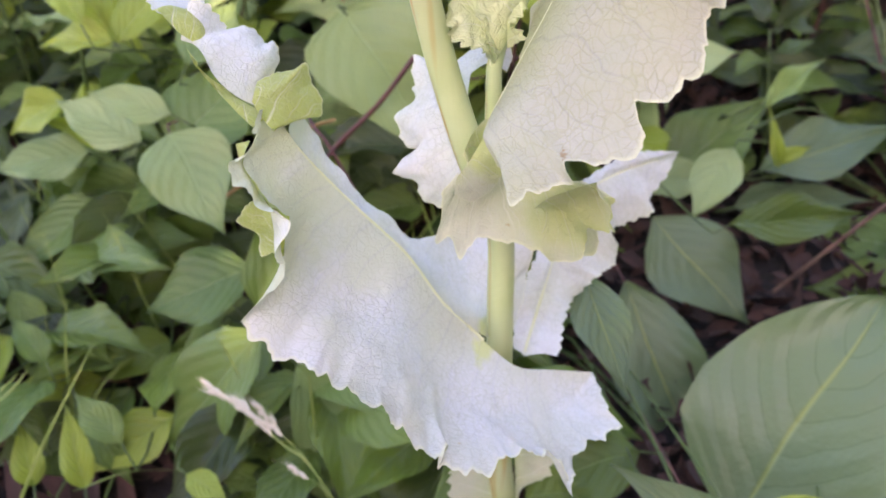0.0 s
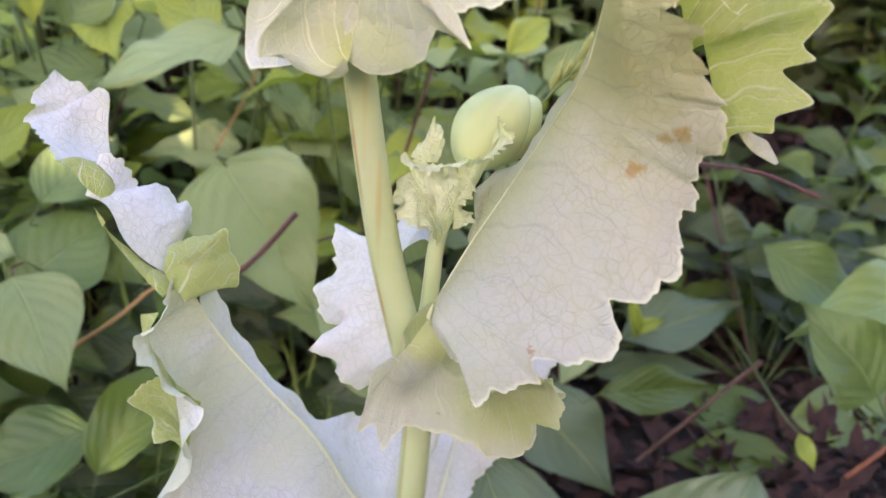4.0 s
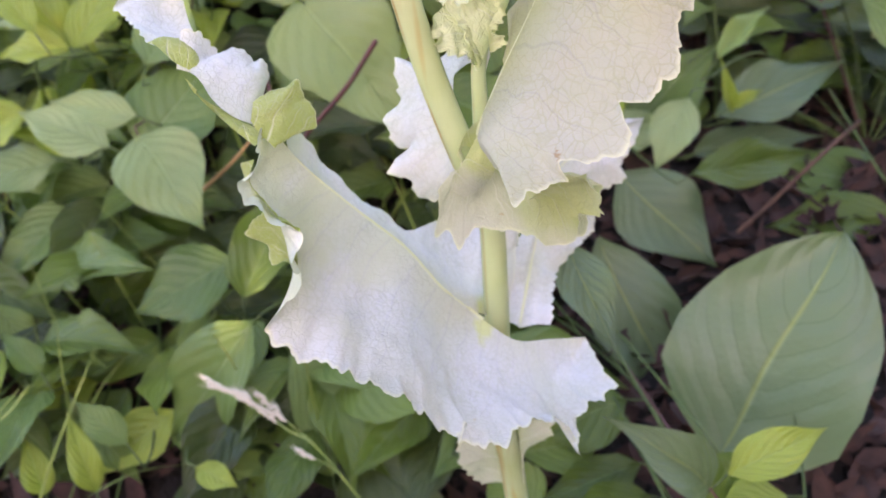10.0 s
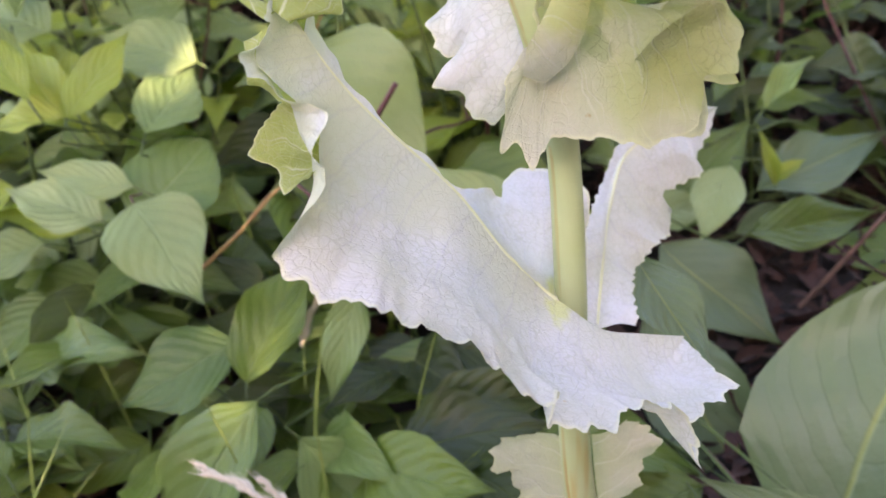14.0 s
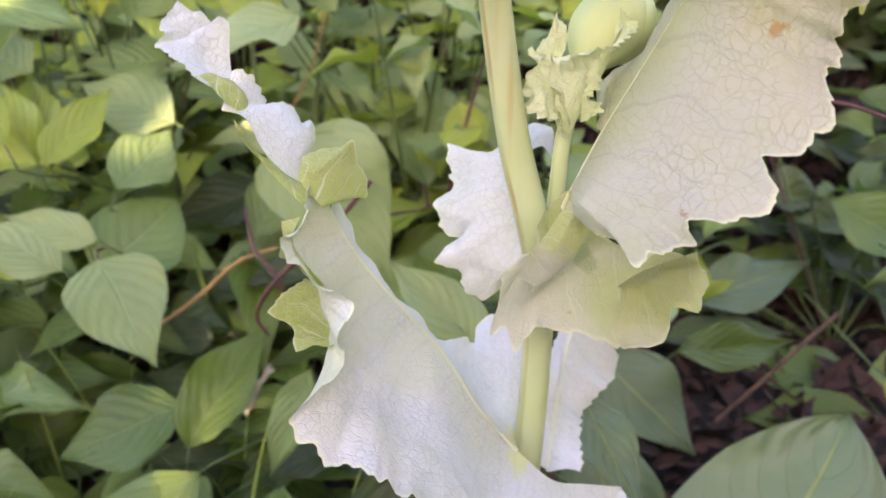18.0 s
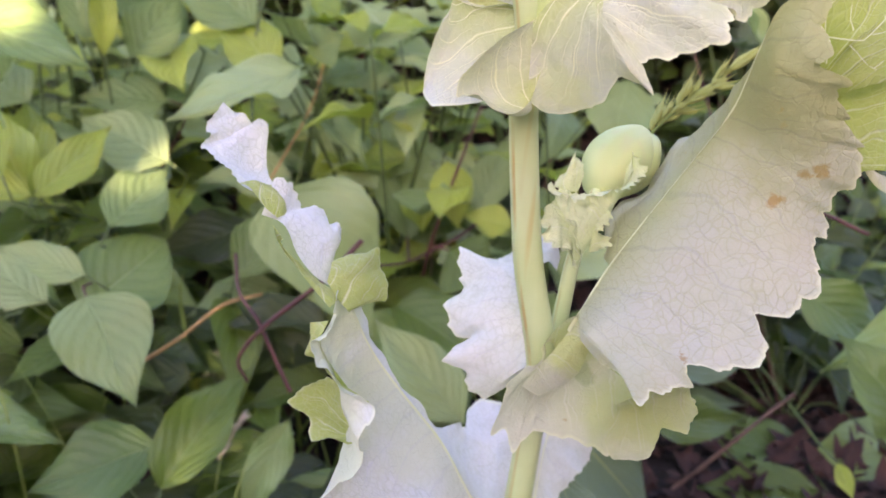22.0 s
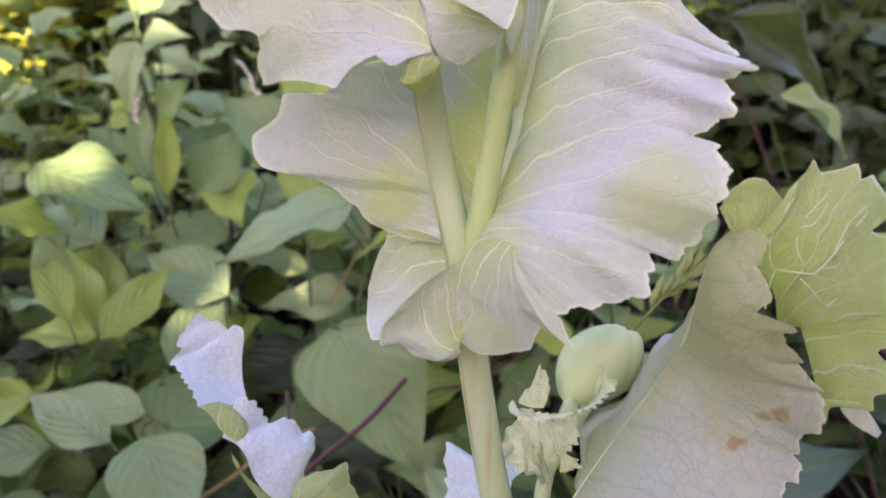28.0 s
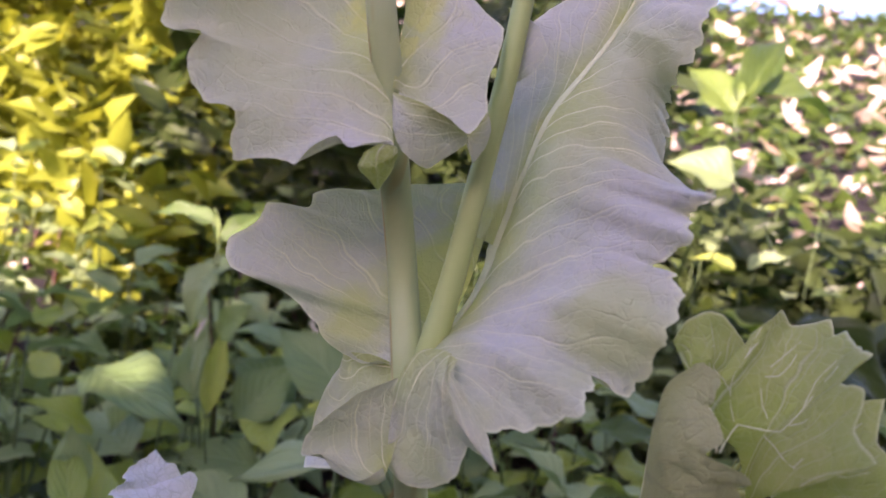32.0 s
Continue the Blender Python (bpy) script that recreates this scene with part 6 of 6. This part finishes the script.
twig("twig", "bare green upright shoot", GREEN_STEM, [(-0.3555, 0.9310, 0.5140, 0.0018), (-0.3988, 0.9581, 0.6066, 0.0016), (-0.4632, 1.0347, 0.6907, 0.0014)])
twig("twig", "thin bare reddish upright shoot", TAN, [(-0.2007, 0.9238, 0.5538, 0.0014), (-0.1658, 0.9673, 0.6283, 0.0013), (-0.1519, 0.9852, 0.6876, 0.0012)])


def blade(points, width):
    c, _ = curve(points, 18, 1.0)
    verts, faces = [], []
    for k, p in enumerate(c):
        f = k / 17
        w = width * (1 - f) ** 0.6 * (0.35 + 0.65 * min(1, f * 6)) / 2
        verts += [(p[0] - w, p[1], p[2]), (p[0], p[1] - w * 0.5, p[2] - w * 0.3), (p[0] + w, p[1], p[2])]
    for k in range(17):
        a = k * 3
        faces += [(a, a + 1, a + 4, a + 3), (a + 1, a + 2, a + 5, a + 4)]
    return verts, faces


def seed_head(label, branches, material, seeds, size, spread, start=0.45):
    """A grass culm with a nodding head of pointed spikelets on one or more branches."""
    top = thing("grass_seed_head", label, "grass", "grass seed heads", tuple(branches[0][0][:3]))
    grain, faces = [], []
    n, m = 7, 6
    for g in range(4):
        # a spikelet is a bundle of four husks that part towards their tips
        turn, lie = g * math.pi / 2 + 0.4, (0.0, 0.16, 0.30, 0.44)[g]
        for i in range(n + 1):
            f = i / n
            r = 0.085 * math.sin(math.pi * min(1, f * 1.1 + 0.02)) ** 0.8 + 0.004
            off = 0.03 + 0.07 * f
            if i == n:
                r = 0.003
            grain += [(lie + 0.56 * f + (0.34 if i == n else 0.0), off * math.cos(turn) + r * math.cos(2 * math.pi * j / m), off * math.sin(turn) + r * math.sin(2 * math.pi * j / m)) for j in range(m)]
        o = g * (n + 1) * m
        faces += [(o + i * m + j, o + (i + 1) * m + j, o + (i + 1) * m + (j + 1) % m, o + i * m + (j + 1) % m) for i in range(n) for j in range(m)]
    me = mesh("spikelet", grain, faces, material)
    for points, count in zip(branches, seeds):
        part("culm", mesh("culm", *tube(points, 30, 6), GRASS), top)
        c, _ = curve(points, 60, 1.0)
        for k in range(count):
            f = start + (1 - start) * k / count
            p = Vector(c[int(f * 59), :3])
            way = (Vector(c[min(59, int(f * 59) + 2), :3]) - Vector(c[max(0, int(f * 59) - 2), :3])).normalized()
            out = (way + spread * rand_way(1.0)).normalized()
            ob = new("spikelet", me)
            ob.parent = top
            ob.matrix_parent_inverse = Matrix.Translation(-top.location)
            z = size * rng.uniform(0.7, 1.2)
            ob.matrix_basis = Matrix.LocRotScale(p + out * 0.001, out.to_track_quat("X", "Z"), (z, z, z))
    return top


seed_head("pale straw seed head of a grass drooping over green leaves", [[(-0.0998, 0.4300, 0.2782, 0.001), (-0.1344, 0.4500, 0.3239, 0.0009), (-0.1585, 0.4620, 0.3300, 0.0008), (-0.1889, 0.4760, 0.3494, 0.0006), (-0.2254, 0.4880, 0.3664, 0.0004)], [(-0.1277, 0.4470, 0.3149, 0.0006), (-0.1387, 0.4520, 0.3308, 0.0005), (-0.1586, 0.4620, 0.3439, 0.0004), (-0.1730, 0.4680, 0.3633, 0.0003)], [(-0.1162, 0.4400, 0.2992, 0.0006), (-0.1287, 0.4460, 0.3062, 0.0005), (-0.1495, 0.4520, 0.3123, 0.0003)]], SEED, (24, 4, 2), 0.017, 0.26, 0.58)
seed_head("green seed head of a grass behind a white leaf", [[(0.0575, 0.3898, 0.7128, 0.0008), (0.0751, 0.3962, 0.7334, 0.0008), (0.0927, 0.4025, 0.7539, 0.0007), (0.1134, 0.4082, 0.7721, 0.0006), (0.1302, 0.4129, 0.7872, 0.0004)]], GREENSEED, (22,), 0.016, 0.5)
seed_head("dry straw-coloured seed head among shrubs", [[(-0.2549, 0.9650, 0.6940, 0.0008), (-0.2764, 0.9793, 0.7425, 0.0007), (-0.3013, 0.9934, 0.7907, 0.0005), (-0.3176, 1.0022, 0.8207, 0.0003)]], SEED, (18,), 0.014, 0.35)
seed_head("dry straw-coloured seed head among shrubs", [[(-0.4036, 0.9554, 0.6675, 0.0008), (-0.4271, 0.9658, 0.7032, 0.0007), (-0.4402, 0.9747, 0.7335, 0.0005), (-0.4474, 0.9857, 0.7708, 0.0003)]], SEED, (18,), 0.014, 0.35)
seed_head("tan seed head of a grass among low leaves", [[(-0.1970, 0.6611, 0.3092, 0.0009), (-0.1945, 0.6744, 0.3446, 0.0008), (-0.1886, 0.6838, 0.3702, 0.0006), (-0.1763, 0.6885, 0.3838, 0.0003)]], SEED, (20,), 0.014, 0.4)


def build_grass():
    verts, faces = [], []
    for _ in range(90):
        x, y = rng.uniform(-0.75, -0.02), rng.uniform(0.5, 1.1)
        z = ground_z(x, y)
        lean = Vector((rng.uniform(-0.10, 0.10), rng.uniform(-0.08, 0.06), rng.uniform(0.10, 0.26)))
        b = Vector((x, y, z))
        v, f = blade([tuple(b), tuple(b + lean * 0.55 + Vector((0, 0, 0.02))), tuple(b + lean)], rng.uniform(0.003, 0.006))
        n = len(verts)
        verts += v
        faces += [tuple(q + n for q in e) for e in f]
    for points, width in (([(-0.3810, 0.4000, 0.2776), (-0.3395, 0.4200, 0.3524), (-0.2872, 0.4600, 0.4376)], 0.0045),
                          ([(-0.3900, 0.4400, 0.3714), (-0.3750, 0.4500, 0.3818), (-0.3598, 0.4600, 0.3971)], 0.004),
                          ([(-0.3287, 0.4200, 0.3019), (-0.2951, 0.4500, 0.2964), (-0.2536, 0.4700, 0.2815)], 0.0025),
                          ([(-0.4495, 0.4300, 0.3127), (-0.4162, 0.4500, 0.3520), (-0.3774, 0.4700, 0.3849)], 0.006),
                          ([(-0.2622, 0.8000, 0.4062), (-0.2686, 0.8000, 0.4581), (-0.2630, 0.8000, 0.4841)], 0.006)):
        v, f = blade(points, width)
        n = len(verts)
        verts += v
        faces += [tuple(q + n for q in e) for e in f]
    tagged(part("grass", mesh("grass", verts, faces, GRASS)), "thin green grass blades between the shrubs", "grass", kind="stuff")


build_grass()
